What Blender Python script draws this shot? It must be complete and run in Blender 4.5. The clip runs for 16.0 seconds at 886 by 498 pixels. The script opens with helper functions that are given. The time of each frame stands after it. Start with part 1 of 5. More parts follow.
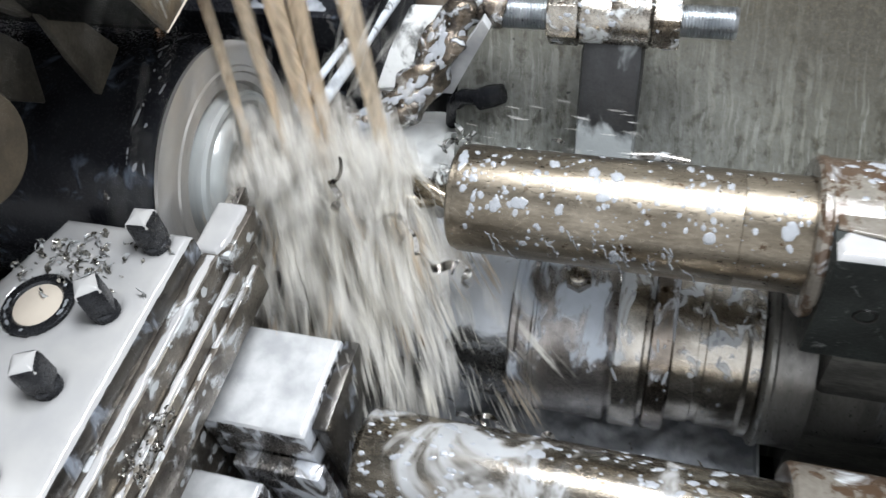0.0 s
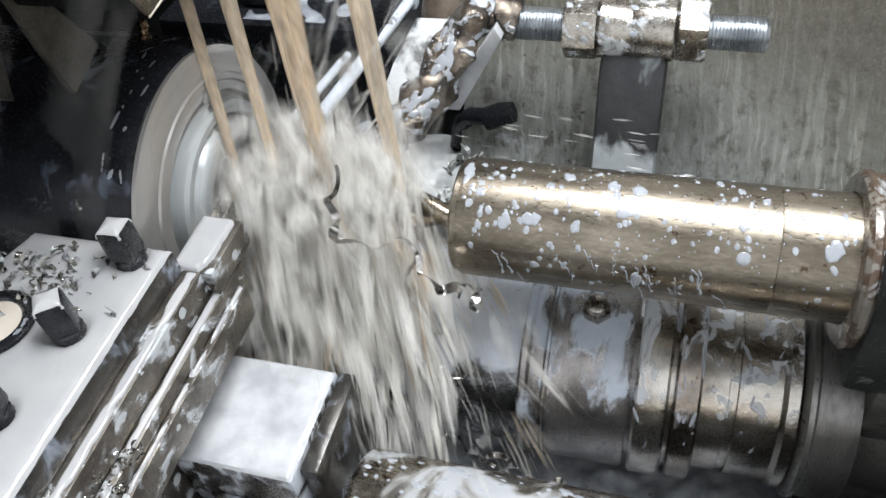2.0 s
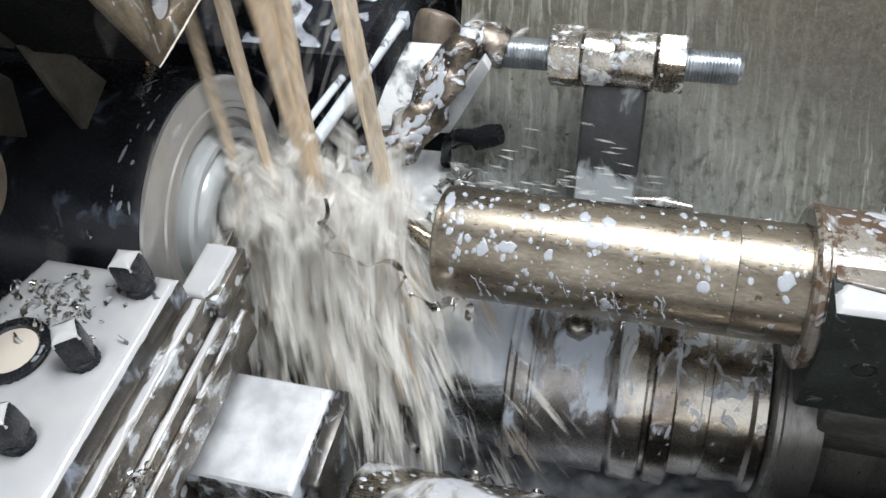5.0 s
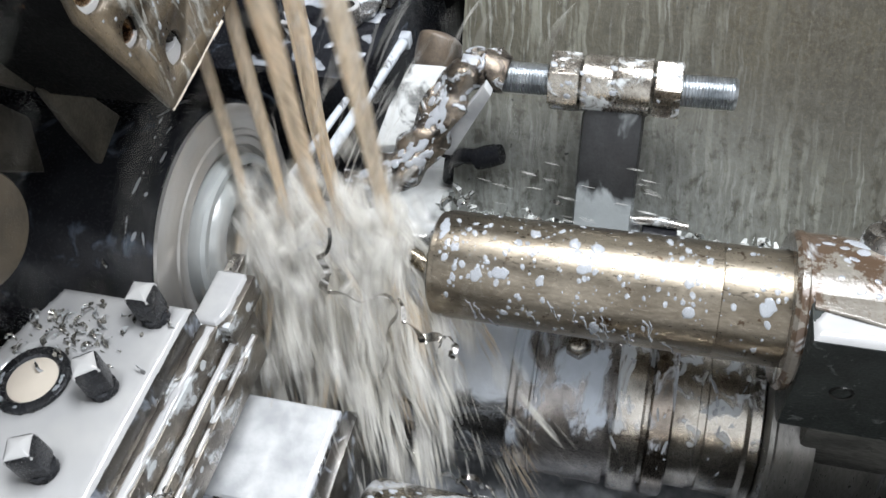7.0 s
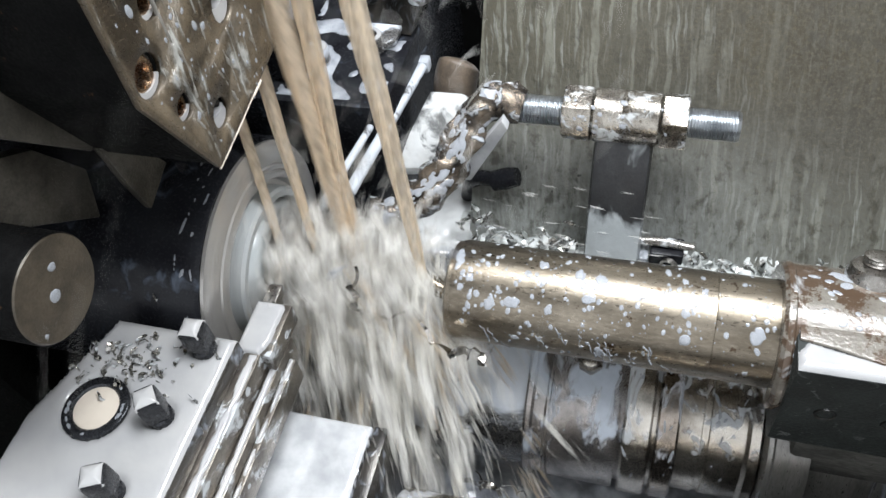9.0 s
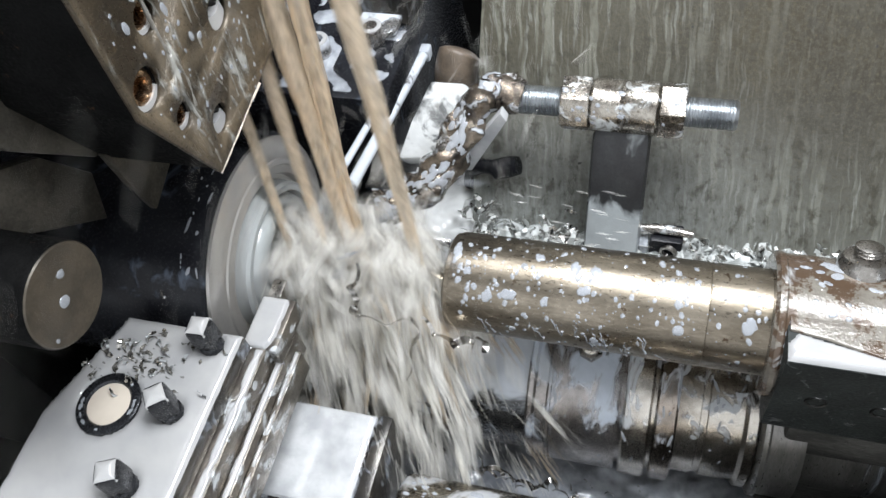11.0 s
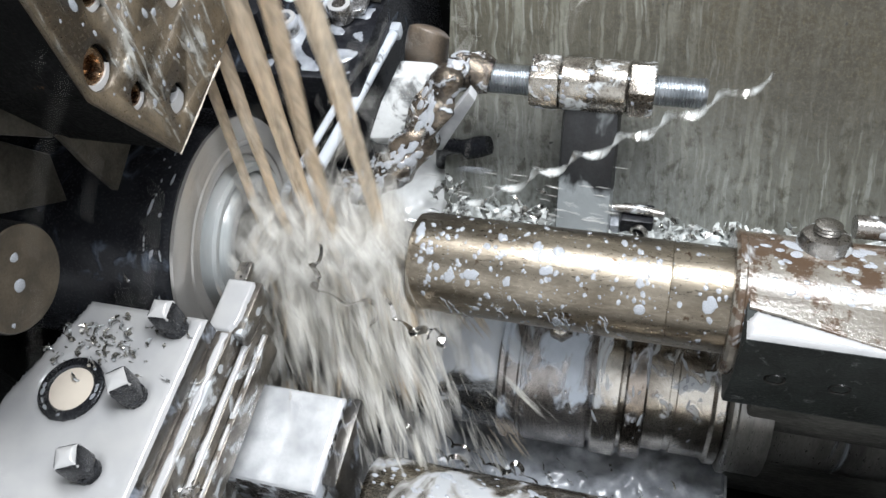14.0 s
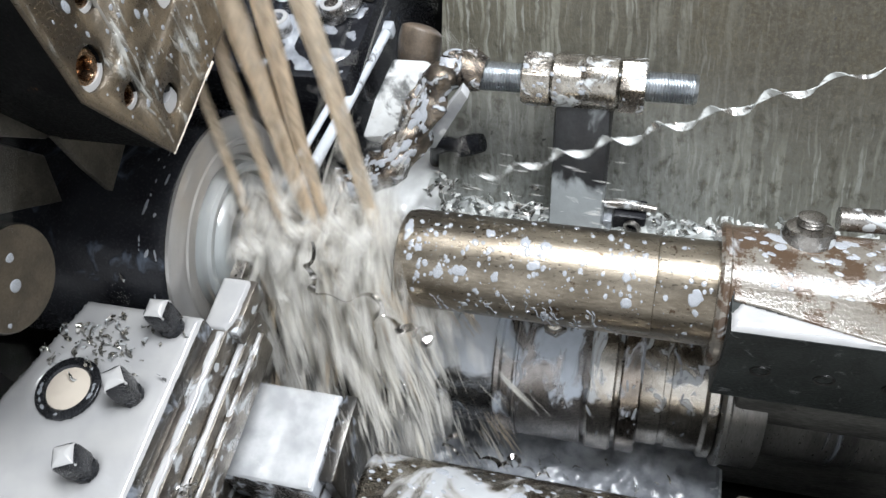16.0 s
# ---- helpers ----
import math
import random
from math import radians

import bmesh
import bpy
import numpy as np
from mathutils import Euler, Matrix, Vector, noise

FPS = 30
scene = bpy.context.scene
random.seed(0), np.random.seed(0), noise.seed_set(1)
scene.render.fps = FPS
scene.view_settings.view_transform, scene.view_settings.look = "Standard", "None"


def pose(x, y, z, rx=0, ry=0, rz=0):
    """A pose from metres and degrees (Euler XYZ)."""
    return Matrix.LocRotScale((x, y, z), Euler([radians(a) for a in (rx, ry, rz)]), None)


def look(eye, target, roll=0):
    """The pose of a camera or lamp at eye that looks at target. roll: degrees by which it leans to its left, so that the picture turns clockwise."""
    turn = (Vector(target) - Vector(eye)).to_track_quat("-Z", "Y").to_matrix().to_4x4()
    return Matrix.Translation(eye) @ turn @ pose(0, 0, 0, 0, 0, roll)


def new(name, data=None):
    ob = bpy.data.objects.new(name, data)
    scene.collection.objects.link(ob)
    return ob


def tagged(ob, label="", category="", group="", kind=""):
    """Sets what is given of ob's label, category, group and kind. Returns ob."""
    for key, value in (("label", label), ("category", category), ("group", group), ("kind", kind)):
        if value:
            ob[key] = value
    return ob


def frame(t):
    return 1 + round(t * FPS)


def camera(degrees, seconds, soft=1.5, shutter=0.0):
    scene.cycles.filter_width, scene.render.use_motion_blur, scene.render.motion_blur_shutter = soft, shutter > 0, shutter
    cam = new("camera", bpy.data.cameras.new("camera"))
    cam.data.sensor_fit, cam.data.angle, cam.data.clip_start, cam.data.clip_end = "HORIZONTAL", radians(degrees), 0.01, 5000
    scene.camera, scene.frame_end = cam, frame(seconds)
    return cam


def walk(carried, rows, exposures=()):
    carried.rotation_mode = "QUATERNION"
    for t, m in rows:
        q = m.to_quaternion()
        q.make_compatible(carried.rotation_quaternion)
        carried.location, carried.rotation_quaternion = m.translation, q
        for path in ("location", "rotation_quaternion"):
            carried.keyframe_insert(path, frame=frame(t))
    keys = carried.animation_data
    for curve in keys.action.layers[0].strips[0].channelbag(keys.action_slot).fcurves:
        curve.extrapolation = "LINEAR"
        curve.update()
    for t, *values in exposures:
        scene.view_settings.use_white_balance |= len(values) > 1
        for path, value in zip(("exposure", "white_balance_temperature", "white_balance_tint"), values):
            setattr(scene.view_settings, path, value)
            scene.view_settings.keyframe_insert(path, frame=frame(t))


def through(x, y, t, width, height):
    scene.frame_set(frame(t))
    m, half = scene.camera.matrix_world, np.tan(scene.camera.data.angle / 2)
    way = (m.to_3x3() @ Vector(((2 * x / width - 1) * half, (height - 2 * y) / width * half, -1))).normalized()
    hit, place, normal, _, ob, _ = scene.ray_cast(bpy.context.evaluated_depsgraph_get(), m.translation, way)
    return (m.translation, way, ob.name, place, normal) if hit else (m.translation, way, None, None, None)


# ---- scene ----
cam = camera(58.0, 16.0, soft=1.5, shutter=0.7)
PATH = [
    # seconds, x, y, z, rx, ry, rz
    (0, 0.16640, -0.19732, 0.52547, 38.657, 7.098, 14.842),
    (0.5, 0.14938, -0.20109, 0.49588, 41.715, 5.981, 14.051),
    (1, 0.15244, -0.19336, 0.48878, 42.191, 6.444, 15.041),
    (1.5, 0.15277, -0.18638, 0.49378, 41.773, 6.331, 15.205),
    (2, 0.15397, -0.18813, 0.49267, 42.352, 6.246, 15.087),
    (2.5, 0.15552, -0.18880, 0.49578, 42.396, 6.153, 14.994),
    (3, 0.15636, -0.18905, 0.49986, 42.250, 5.982, 14.926),
    (3.5, 0.15644, -0.19046, 0.50481, 42.419, 5.842, 14.696),
    (4, 0.15453, -0.18839, 0.51074, 41.745, 5.402, 14.601),
    (6.5, 0.15533, -0.18601, 0.53119, 40.582, 5.542, 14.415),
    (7, 0.15415, -0.18202, 0.53849, 40.116, 5.682, 14.357),
    (7.5, 0.15345, -0.17957, 0.55002, 39.488, 5.919, 14.393),
    (8, 0.15183, -0.18192, 0.56030, 38.993, 6.071, 14.360),
    (8.5, 0.15180, -0.17873, 0.57297, 38.397, 6.427, 14.387),
    (9, 0.15274, -0.17762, 0.57841, 37.878, 6.712, 14.505),
    (11.5, 0.16006, -0.16897, 0.59080, 35.273, 8.078, 14.394),
    (12, 0.16142, -0.16758, 0.58863, 34.966, 7.921, 14.423),
    (12.5, 0.16425, -0.16460, 0.58843, 34.526, 7.634, 14.281),
    (13, 0.16483, -0.16649, 0.58755, 34.558, 7.555, 14.055),
    (13.5, 0.16682, -0.16581, 0.58563, 34.388, 7.431, 13.884),
    (14, 0.16622, -0.16680, 0.58642, 34.154, 7.286, 13.525),
    (14.5, 0.16557, -0.16788, 0.58694, 34.022, 7.197, 13.211),
    (15, 0.16666, -0.16859, 0.58639, 34.040, 7.295, 13.114),
    (15.5, 0.16793, -0.16867, 0.58683, 34.046, 7.430, 13.028),
    (16, 0.16847, -0.16851, 0.58764, 34.011, 7.437, 12.943),
]
# feed of the drill slide along x: seconds, metres
FEED = ((0.0, 0.0), (4.0, -0.0042), (6.5, -0.0085), (9.0, -0.0125), (11.5, -0.0138), (16.0, -0.0187))
walk(cam, [(t, pose(x, y, z, rx, ry, rz)) for t, x, y, z, rx, ry, rz in PATH])

# ---- light: one long machine lamp overhead, added world fill through the open front ----
world = bpy.data.worlds.new("front_fill")
scene.world = world
world.use_nodes = True
world.node_tree.nodes["Background"].inputs["Color"].default_value = (0.905, 0.945, 1.0, 1)
# Fill strength raised to brighten the splash and other front faces.
world.node_tree.nodes["Background"].inputs["Strength"].default_value = 1.22
LAMP = (0.14, 0.17, 1.00)
lamp_data = bpy.data.lights.new("machine_lamp_light", "AREA")
lamp_data.shape, lamp_data.size, lamp_data.size_y = "RECTANGLE", 0.90, 0.22
lamp_data.energy, lamp_data.color = 16.6, (0.905, 0.945, 1.0)
lamp_ob = new("machine_lamp_light", lamp_data)
lamp_ob.matrix_world = look(LAMP, (0.06, 0.03, 0.26))
scene.view_settings.exposure = 0.26


# ---- materials ----
def nodes_of(name):
    m = bpy.data.materials.new(name)
    m.use_nodes = True
    nt = m.node_tree
    return m, nt, nt.nodes["Principled BSDF"]


def coords(nt, scale=(1, 1, 1)):
    tc = nt.nodes.new("ShaderNodeTexCoord")
    mp = nt.nodes.new("ShaderNodeMapping")
    mp.inputs["Scale"].default_value = scale
    nt.links.new(tc.outputs["Object"], mp.inputs["Vector"])
    return mp.outputs["Vector"]


def noise_tex(nt, vec, scale, detail=5.0, rough=0.6, distort=0.0):
    n = nt.nodes.new("ShaderNodeTexNoise")
    n.inputs["Scale"].default_value, n.inputs["Detail"].default_value = scale, detail
    n.inputs["Roughness"].default_value, n.inputs["Distortion"].default_value = rough, distort
    nt.links.new(vec, n.inputs["Vector"])
    return n.outputs["Fac"]


def ramp(nt, fac, lo, hi, a=0.0, b=1.0):
    r = nt.nodes.new("ShaderNodeMapRange")
    r.interpolation_type = "SMOOTHSTEP"
    for k, v in (("From Min", lo), ("From Max", hi), ("To Min", a), ("To Max", b)):
        r.inputs[k].default_value = v
    nt.links.new(fac, r.inputs["Value"])
    return r.outputs["Result"]


def mix(nt, fac, a, b):
    m = nt.nodes.new("ShaderNodeMix")
    m.data_type = "RGBA"
    nt.links.new(fac, m.inputs["Factor"])
    for sock, v in ((m.inputs["A"], a), (m.inputs["B"], b)):
        if isinstance(v, tuple):
            sock.default_value = (*v, 1)
        else:
            nt.links.new(v, sock)
    return m.outputs["Result"]


MILK = (0.53, 0.55, 0.56)


def surface(name, base, dark, rough=0.4, metal=0.0, scale=60.0, fine=900.0, stretch=(1, 1, 1), bump=0.3,
            milk=0.0, milk_scale=45.0, drops=0.0, drop_scale=160.0, rust=0.0, milk_stretch=(1, 1, 1), milk_col=MILK, lies=None, coat=0.0):
    """Base with blotches and grain; milk: share covered by white coolant; drops: beads of it; rust: brown patches."""
    m, nt, bsdf = nodes_of(name)
    vec = coords(nt, stretch)
    big, small = noise_tex(nt, vec, scale), noise_tex(nt, vec, fine, 3)
    col = mix(nt, ramp(nt, big, 0.35, 0.68), base, dark)
    col = mix(nt, ramp(nt, small, 0.3, 0.8, 0.0, 0.35), col, tuple(v * 0.45 for v in dark))
    met, rgh = None, ramp(nt, small, 0.2, 0.8, rough * 0.7, min(1.0, rough * 1.35))
    cover = None
    if rust:
        rv = noise_tex(nt, coords(nt), scale * 1.7, 6, 0.7)
        col = mix(nt, ramp(nt, rv, 0.66 - rust * 0.3, 0.72 - rust * 0.3, 0, 0.9), col, (0.062, 0.036, 0.02))
    if milk:
        mv = noise_tex(nt, coords(nt, milk_stretch), milk_scale, 4, 0.55, 0.6)
        if lies:  # coolant cover by height, which paints shade under the bands: lies = (height where it ends, height of full cover)
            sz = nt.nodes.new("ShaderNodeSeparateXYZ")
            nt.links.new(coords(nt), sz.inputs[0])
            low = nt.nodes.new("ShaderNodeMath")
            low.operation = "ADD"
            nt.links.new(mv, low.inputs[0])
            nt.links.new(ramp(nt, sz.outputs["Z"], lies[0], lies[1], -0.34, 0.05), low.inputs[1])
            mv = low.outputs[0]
        cover = ramp(nt, mv, 0.68 - milk * 0.42, 0.83 - milk * 0.42)
    if drops:
        v = nt.nodes.new("ShaderNodeTexVoronoi")
        v.inputs["Scale"].default_value = drop_scale
        nt.links.new(coords(nt), v.inputs["Vector"])
        keep = nt.nodes.new("ShaderNodeSeparateColor")
        nt.links.new(v.outputs["Color"], keep.inputs["Color"])
        lim = nt.nodes.new("ShaderNodeMath")
        lim.operation = "MULTIPLY"
        nt.links.new(ramp(nt, keep.outputs["Red"], 1.0 - drops, 1.0, 0.0, 0.5), lim.inputs[0])
        lim.inputs[1].default_value = 1.0
        less = nt.nodes.new("ShaderNodeMath")
        less.operation = "LESS_THAN"
        nt.links.new(v.outputs["Distance"], less.inputs[0])
        nt.links.new(lim.outputs[0], less.inputs[1])
        if cover is None:
            cover = less.outputs[0]
        else:
            mx = nt.nodes.new("ShaderNodeMath")
            mx.operation = "MAXIMUM"
            nt.links.new(cover, mx.inputs[0])
            nt.links.new(less.outputs[0], mx.inputs[1])
            cover = mx.outputs[0]
    height = small
    if cover is not None:
        soft = mix(nt, noise_tex(nt, coords(nt), milk_scale * 3, 3), milk_col, tuple(v * 0.72 for v in milk_col))
        col = mix(nt, cover, col, soft)
        met = ramp(nt, cover, 0.0, 1.0, metal, 0.0)
        rm = nt.nodes.new("ShaderNodeMix")
        nt.links.new(cover, rm.inputs["Factor"])
        nt.links.new(rgh, rm.inputs["A"])
        rm.inputs["B"].default_value = 0.16
        rgh = rm.outputs["Result"]
        add = nt.nodes.new("ShaderNodeMath")
        add.operation = "MULTIPLY_ADD"
        nt.links.new(cover, add.inputs[0])
        add.inputs[1].default_value = 2.5
        nt.links.new(small, add.inputs[2])
        height = add.outputs[0]
    bp = nt.nodes.new("ShaderNodeBump")
    bp.inputs["Strength"].default_value, bp.inputs["Distance"].default_value = bump, 0.0004
    nt.links.new(height, bp.inputs["Height"])
    nt.links.new(bp.outputs["Normal"], bsdf.inputs["Normal"])
    nt.links.new(col, bsdf.inputs["Base Color"])
    nt.links.new(rgh, bsdf.inputs["Roughness"])
    bsdf.inputs["Coat Weight"].default_value, bsdf.inputs["Coat Roughness"].default_value = coat, 0.10
    if met is not None:
        nt.links.new(met, bsdf.inputs["Metallic"])
    else:
        bsdf.inputs["Metallic"].default_value = metal
    return m


def fluid(name, base, dark, rough=0.18, scale=120.0, clear=0.0, wave=0.5, through=0.0, stretch=(1, 1, 1)):
    """Milky emulsion; clear: share that lets the background through, broken up by noise."""
    m, nt, bsdf = nodes_of(name)
    vec = coords(nt, stretch)
    n = noise_tex(nt, vec, scale, 4, 0.55)
    nt.links.new(mix(nt, ramp(nt, n, 0.3, 0.7), base, dark), bsdf.inputs["Base Color"])
    bsdf.inputs["Roughness"].default_value = rough
    bsdf.inputs["Coat Weight"].default_value = 0.3
    bsdf.inputs["Coat Roughness"].default_value = 0.08
    if clear:
        nt.links.new(ramp(nt, noise_tex(nt, vec, scale * 2.2, 3), 0.25, 0.75, 1.0 - clear * 1.4, 1.0 - clear * 0.5), bsdf.inputs["Alpha"])
    bp = nt.nodes.new("ShaderNodeBump")
    bp.inputs["Strength"].default_value, bp.inputs["Distance"].default_value = wave, 0.0005
    nt.links.new(noise_tex(nt, vec, scale * 3, 3), bp.inputs["Height"])
    nt.links.new(bp.outputs["Normal"], bsdf.inputs["Normal"])
    if through:  # light scattered through thin fluid
        tr, ad = nt.nodes.new("ShaderNodeBsdfTranslucent"), nt.nodes.new("ShaderNodeMixShader")
        tr.inputs["Color"].default_value = (*base, 1)
        ad.inputs["Fac"].default_value = through
        if clear:
            cl, mc = nt.nodes.new("ShaderNodeBsdfTransparent"), nt.nodes.new("ShaderNodeMixShader")
            nt.links.new(bsdf.inputs["Alpha"].links[0].from_socket, mc.inputs["Fac"])
            nt.links.new(cl.outputs[0], mc.inputs[1])
            nt.links.new(tr.outputs[0], mc.inputs[2])
            tr = mc
        nt.links.new(bsdf.outputs[0], ad.inputs[1])
        nt.links.new(tr.outputs[0], ad.inputs[2])
        nt.links.new(ad.outputs[0], nt.nodes["Material Output"].inputs["Surface"])
    return m


def streaked_wall():
    """Brown-grey sheet with soft wandering runs of thin coolant, denser beside the cut, fine grain and dark specks;
    dimmer light to the right is in its colour.
    """
    m, nt, bsdf = nodes_of("oily_sheet_steel")
    vec = coords(nt)
    warp = nt.nodes.new("ShaderNodeVectorMath")
    warp.operation = "MULTIPLY_ADD"
    wn = nt.nodes.new("ShaderNodeTexNoise")
    wn.inputs["Scale"].default_value, wn.inputs["Detail"].default_value = 60.0, 2.0
    nt.links.new(vec, wn.inputs["Vector"])
    nt.links.new(wn.outputs["Color"], warp.inputs[0])
    warp.inputs[1].default_value = (0.0045, 0.0, 0.0)
    nt.links.new(vec, warp.inputs[2])
    turn = nt.nodes.new("ShaderNodeMapping")
    turn.inputs["Rotation"].default_value = (0, 0, -0.07)
    nt.links.new(warp.outputs[0], turn.inputs["Vector"])

    def along(f):
        s = nt.nodes.new("ShaderNodeMapping")
        s.inputs["Scale"].default_value = (1, f, 1)
        nt.links.new(turn.outputs["Vector"], s.inputs["Vector"])
        return s.outputs["Vector"]

    sep = nt.nodes.new("ShaderNodeSeparateXYZ")
    nt.links.new(vec, sep.inputs[0])
    wide = nt.nodes.new("ShaderNodeMath")
    wide.operation = "MAXIMUM"
    # Falloff along x thins the coolant and also paints the dimmer right end.
    nt.links.new(ramp(nt, sep.outputs["X"], 0.05, 0.26, 1.0, 0.07), wide.inputs[0])
    nt.links.new(ramp(nt, sep.outputs["Y"], 0.0, 0.09, 1.2, 0.0), wide.inputs[1])
    near = wide.outputs[0]
    runs = noise_tex(nt, along(0.055), 250.0, 2.0, 0.5)
    thin = noise_tex(nt, along(0.07), 430.0, 1.5, 0.5)
    broken = noise_tex(nt, along(0.5), 75.0, 3, 0.6)
    patch = noise_tex(nt, along(0.55), 260.0, 4, 0.65)
    blot = noise_tex(nt, vec, 14.0, 4, 0.6)
    grain = noise_tex(nt, vec, 520.0, 3, 0.7)
    speck = noise_tex(nt, vec, 150.0, 2, 0.5)

    def times(a, b):
        q = nt.nodes.new("ShaderNodeMath")
        q.operation = "MULTIPLY"
        nt.links.new(a, q.inputs[0])
        nt.links.new(b, q.inputs[1])
        return q.outputs[0]

    col = mix(nt, ramp(nt, blot, 0.3, 0.7), (0.038, 0.030, 0.014), (0.024, 0.019, 0.010))
    col = mix(nt, ramp(nt, patch, 0.40, 0.66, 0, 0.7), col, (0.052, 0.047, 0.034))
    col = mix(nt, ramp(nt, grain, 0.45, 0.68, 0, 0.6), col, (0.066, 0.060, 0.045))
    col = mix(nt, ramp(nt, near, 0.1, 1.0, 0.0, 0.42), col, (0.104, 0.099, 0.074))
    col = mix(nt, times(times(ramp(nt, runs, 0.50, 0.62, 0, 0.85), ramp(nt, broken, 0.30, 0.58, 0.25, 1.0)), near), col, (0.180, 0.178, 0.146))
    col = mix(nt, times(times(ramp(nt, thin, 0.57, 0.66, 0, 0.75), ramp(nt, broken, 0.62, 0.40, 0.1, 1.0)), near), col, (0.235, 0.240, 0.215))
    foot = times(ramp(nt, sep.outputs["Y"], -0.01, 0.115, 1.0, 0.0), ramp(nt, sep.outputs["X"], 0.14, 0.26, 1.0, 0.3))
    col = mix(nt, times(foot, ramp(nt, patch, 0.25, 0.65, 1.0, 0.55)), col, (0.30, 0.315, 0.30))
    col = mix(nt, ramp(nt, noise_tex(nt, along(0.6), 130.0, 5, 0.7), 0.50, 0.66, 0, 0.62), col, (0.030, 0.026, 0.017))
    col = mix(nt, ramp(nt, noise_tex(nt, vec, 430.0, 3, 0.7), 0.50, 0.70, 0, 0.28), col, (0.115, 0.098, 0.058))
    col = mix(nt, ramp(nt, speck, 0.735, 0.77, 0, 0.85), col, (0.02, 0.02, 0.02))
    nt.links.new(col, bsdf.inputs["Base Color"])
    nt.links.new(ramp(nt, runs, 0.45, 0.65, 0.52, 0.30), bsdf.inputs["Roughness"])
    bsdf.inputs["Metallic"].default_value = 0.1
    bp = nt.nodes.new("ShaderNodeBump")
    bp.inputs["Strength"].default_value, bp.inputs["Distance"].default_value = 0.7, 0.0008
    nt.links.new(patch, bp.inputs["Height"])
    nt.links.new(bp.outputs["Normal"], bsdf.inputs["Normal"])
    return m


M_WALL = streaked_wall()
M_BED = surface("coolant_washed_bed", (0.10, 0.10, 0.095), (0.05, 0.05, 0.05), 0.35, 0.3, 30, 500, milk=0.75, milk_scale=28.0)
M_SLEEVE = surface("ground_steel_sleeve", (0.325, 0.282, 0.222), (0.160, 0.134, 0.100), 0.33, 1.0, 70, 900, (0.35, 1, 1), 0.2, rust=0.16, coat=0.15)
M_STEEL = surface("wet_steel", (0.42, 0.40, 0.37), (0.22, 0.20, 0.18), 0.30, 1.0, 70, 900, bump=0.3, milk=0.42, milk_scale=70.0, drops=0.3)
M_BAND = surface("coolant_streaked_steel", (0.50, 0.48, 0.46), (0.16, 0.145, 0.135), 0.24, 0.95, 60, 800, bump=0.35, milk=0.52, milk_scale=70.0,
                 milk_stretch=(1, 0.6, 0.6), milk_col=(0.60, 0.63, 0.68))
# Bands and barrel: coolant above, shade of the underside painted in below by lies.
M_CLAMPBAND = surface("milky_shaded_clamp_band", (0.44, 0.41, 0.39), (0.15, 0.14, 0.135), 0.28, 0.9, 50, 2600, bump=0.35, milk=0.52, milk_scale=62.0, rust=0.16,
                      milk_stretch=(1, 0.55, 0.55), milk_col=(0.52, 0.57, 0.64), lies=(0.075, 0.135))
M_BRIGHTBAND = surface("bright_wet_shaded_band", (0.62, 0.58, 0.52), (0.22, 0.195, 0.165), 0.26, 1.0, 45, 2600, bump=0.10, milk=0.42, milk_scale=85.0, rust=0.10,
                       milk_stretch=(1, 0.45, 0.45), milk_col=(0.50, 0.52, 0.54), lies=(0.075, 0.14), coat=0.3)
M_BROWNBAND = surface("brown_wet_shaded_band", (0.36, 0.31, 0.265), (0.13, 0.11, 0.09), 0.24, 1.0, 55, 2600, bump=0.12, milk=0.46, milk_scale=110.0, rust=0.2,
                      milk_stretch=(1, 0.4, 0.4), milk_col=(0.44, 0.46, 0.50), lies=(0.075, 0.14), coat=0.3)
M_BARREL = surface("warm_wet_shaded_barrel", (0.56, 0.52, 0.46), (0.24, 0.21, 0.175), 0.28, 1.0, 50, 2600, bump=0.10, milk=0.38, milk_scale=110.0, rust=0.10,
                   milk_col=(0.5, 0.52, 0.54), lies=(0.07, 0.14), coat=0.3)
M_FLANGEDARK = surface("grey_streaked_flange", (0.30, 0.29, 0.27), (0.12, 0.115, 0.11), 0.34, 0.7, 45, 800, (1, 0.25, 0.25), 0.5, milk=0.22, milk_scale=60.0, milk_stretch=(2, 0.3, 0.3), milk_col=(0.22, 0.24, 0.27))
M_SLIDE = surface("worn_slide_casting", (0.13, 0.126, 0.115), (0.055, 0.054, 0.05), 0.5, 0.1, 70, 700, (0.35, 1, 1), 1.0, milk=0.14, milk_scale=120.0, milk_col=(0.12, 0.12, 0.11))
M_SIDE = surface("brown_oiled_steel", (0.26, 0.235, 0.20), (0.13, 0.115, 0.10), 0.35, 0.8, 80, 900, bump=0.3, milk=0.38, milk_scale=90.0, drops=0.35, drop_scale=190)
M_BLKSIDE = surface("wet_black_block", (0.075, 0.068, 0.058), (0.03, 0.028, 0.026), 0.22, 0.4, 60, 800, bump=0.3, milk=0.30, milk_scale=70.0, milk_stretch=(1, 1, 0.5), milk_col=(0.26, 0.29, 0.34))
M_BLACK = surface("black_painted_iron", (0.018, 0.019, 0.022), (0.008, 0.008, 0.010), 0.24, 0.0, 50, 700, bump=0.3, milk=0.20, milk_scale=70.0,
                  milk_col=(0.075, 0.09, 0.115))
# Near-black iron: the missing front light is put into the base colour.
M_DARK = surface("shaded_dark_iron", (0.008, 0.008, 0.0078), (0.004, 0.004, 0.004), 0.6, 0.1, 90, 900, bump=0.6, rust=0.05)
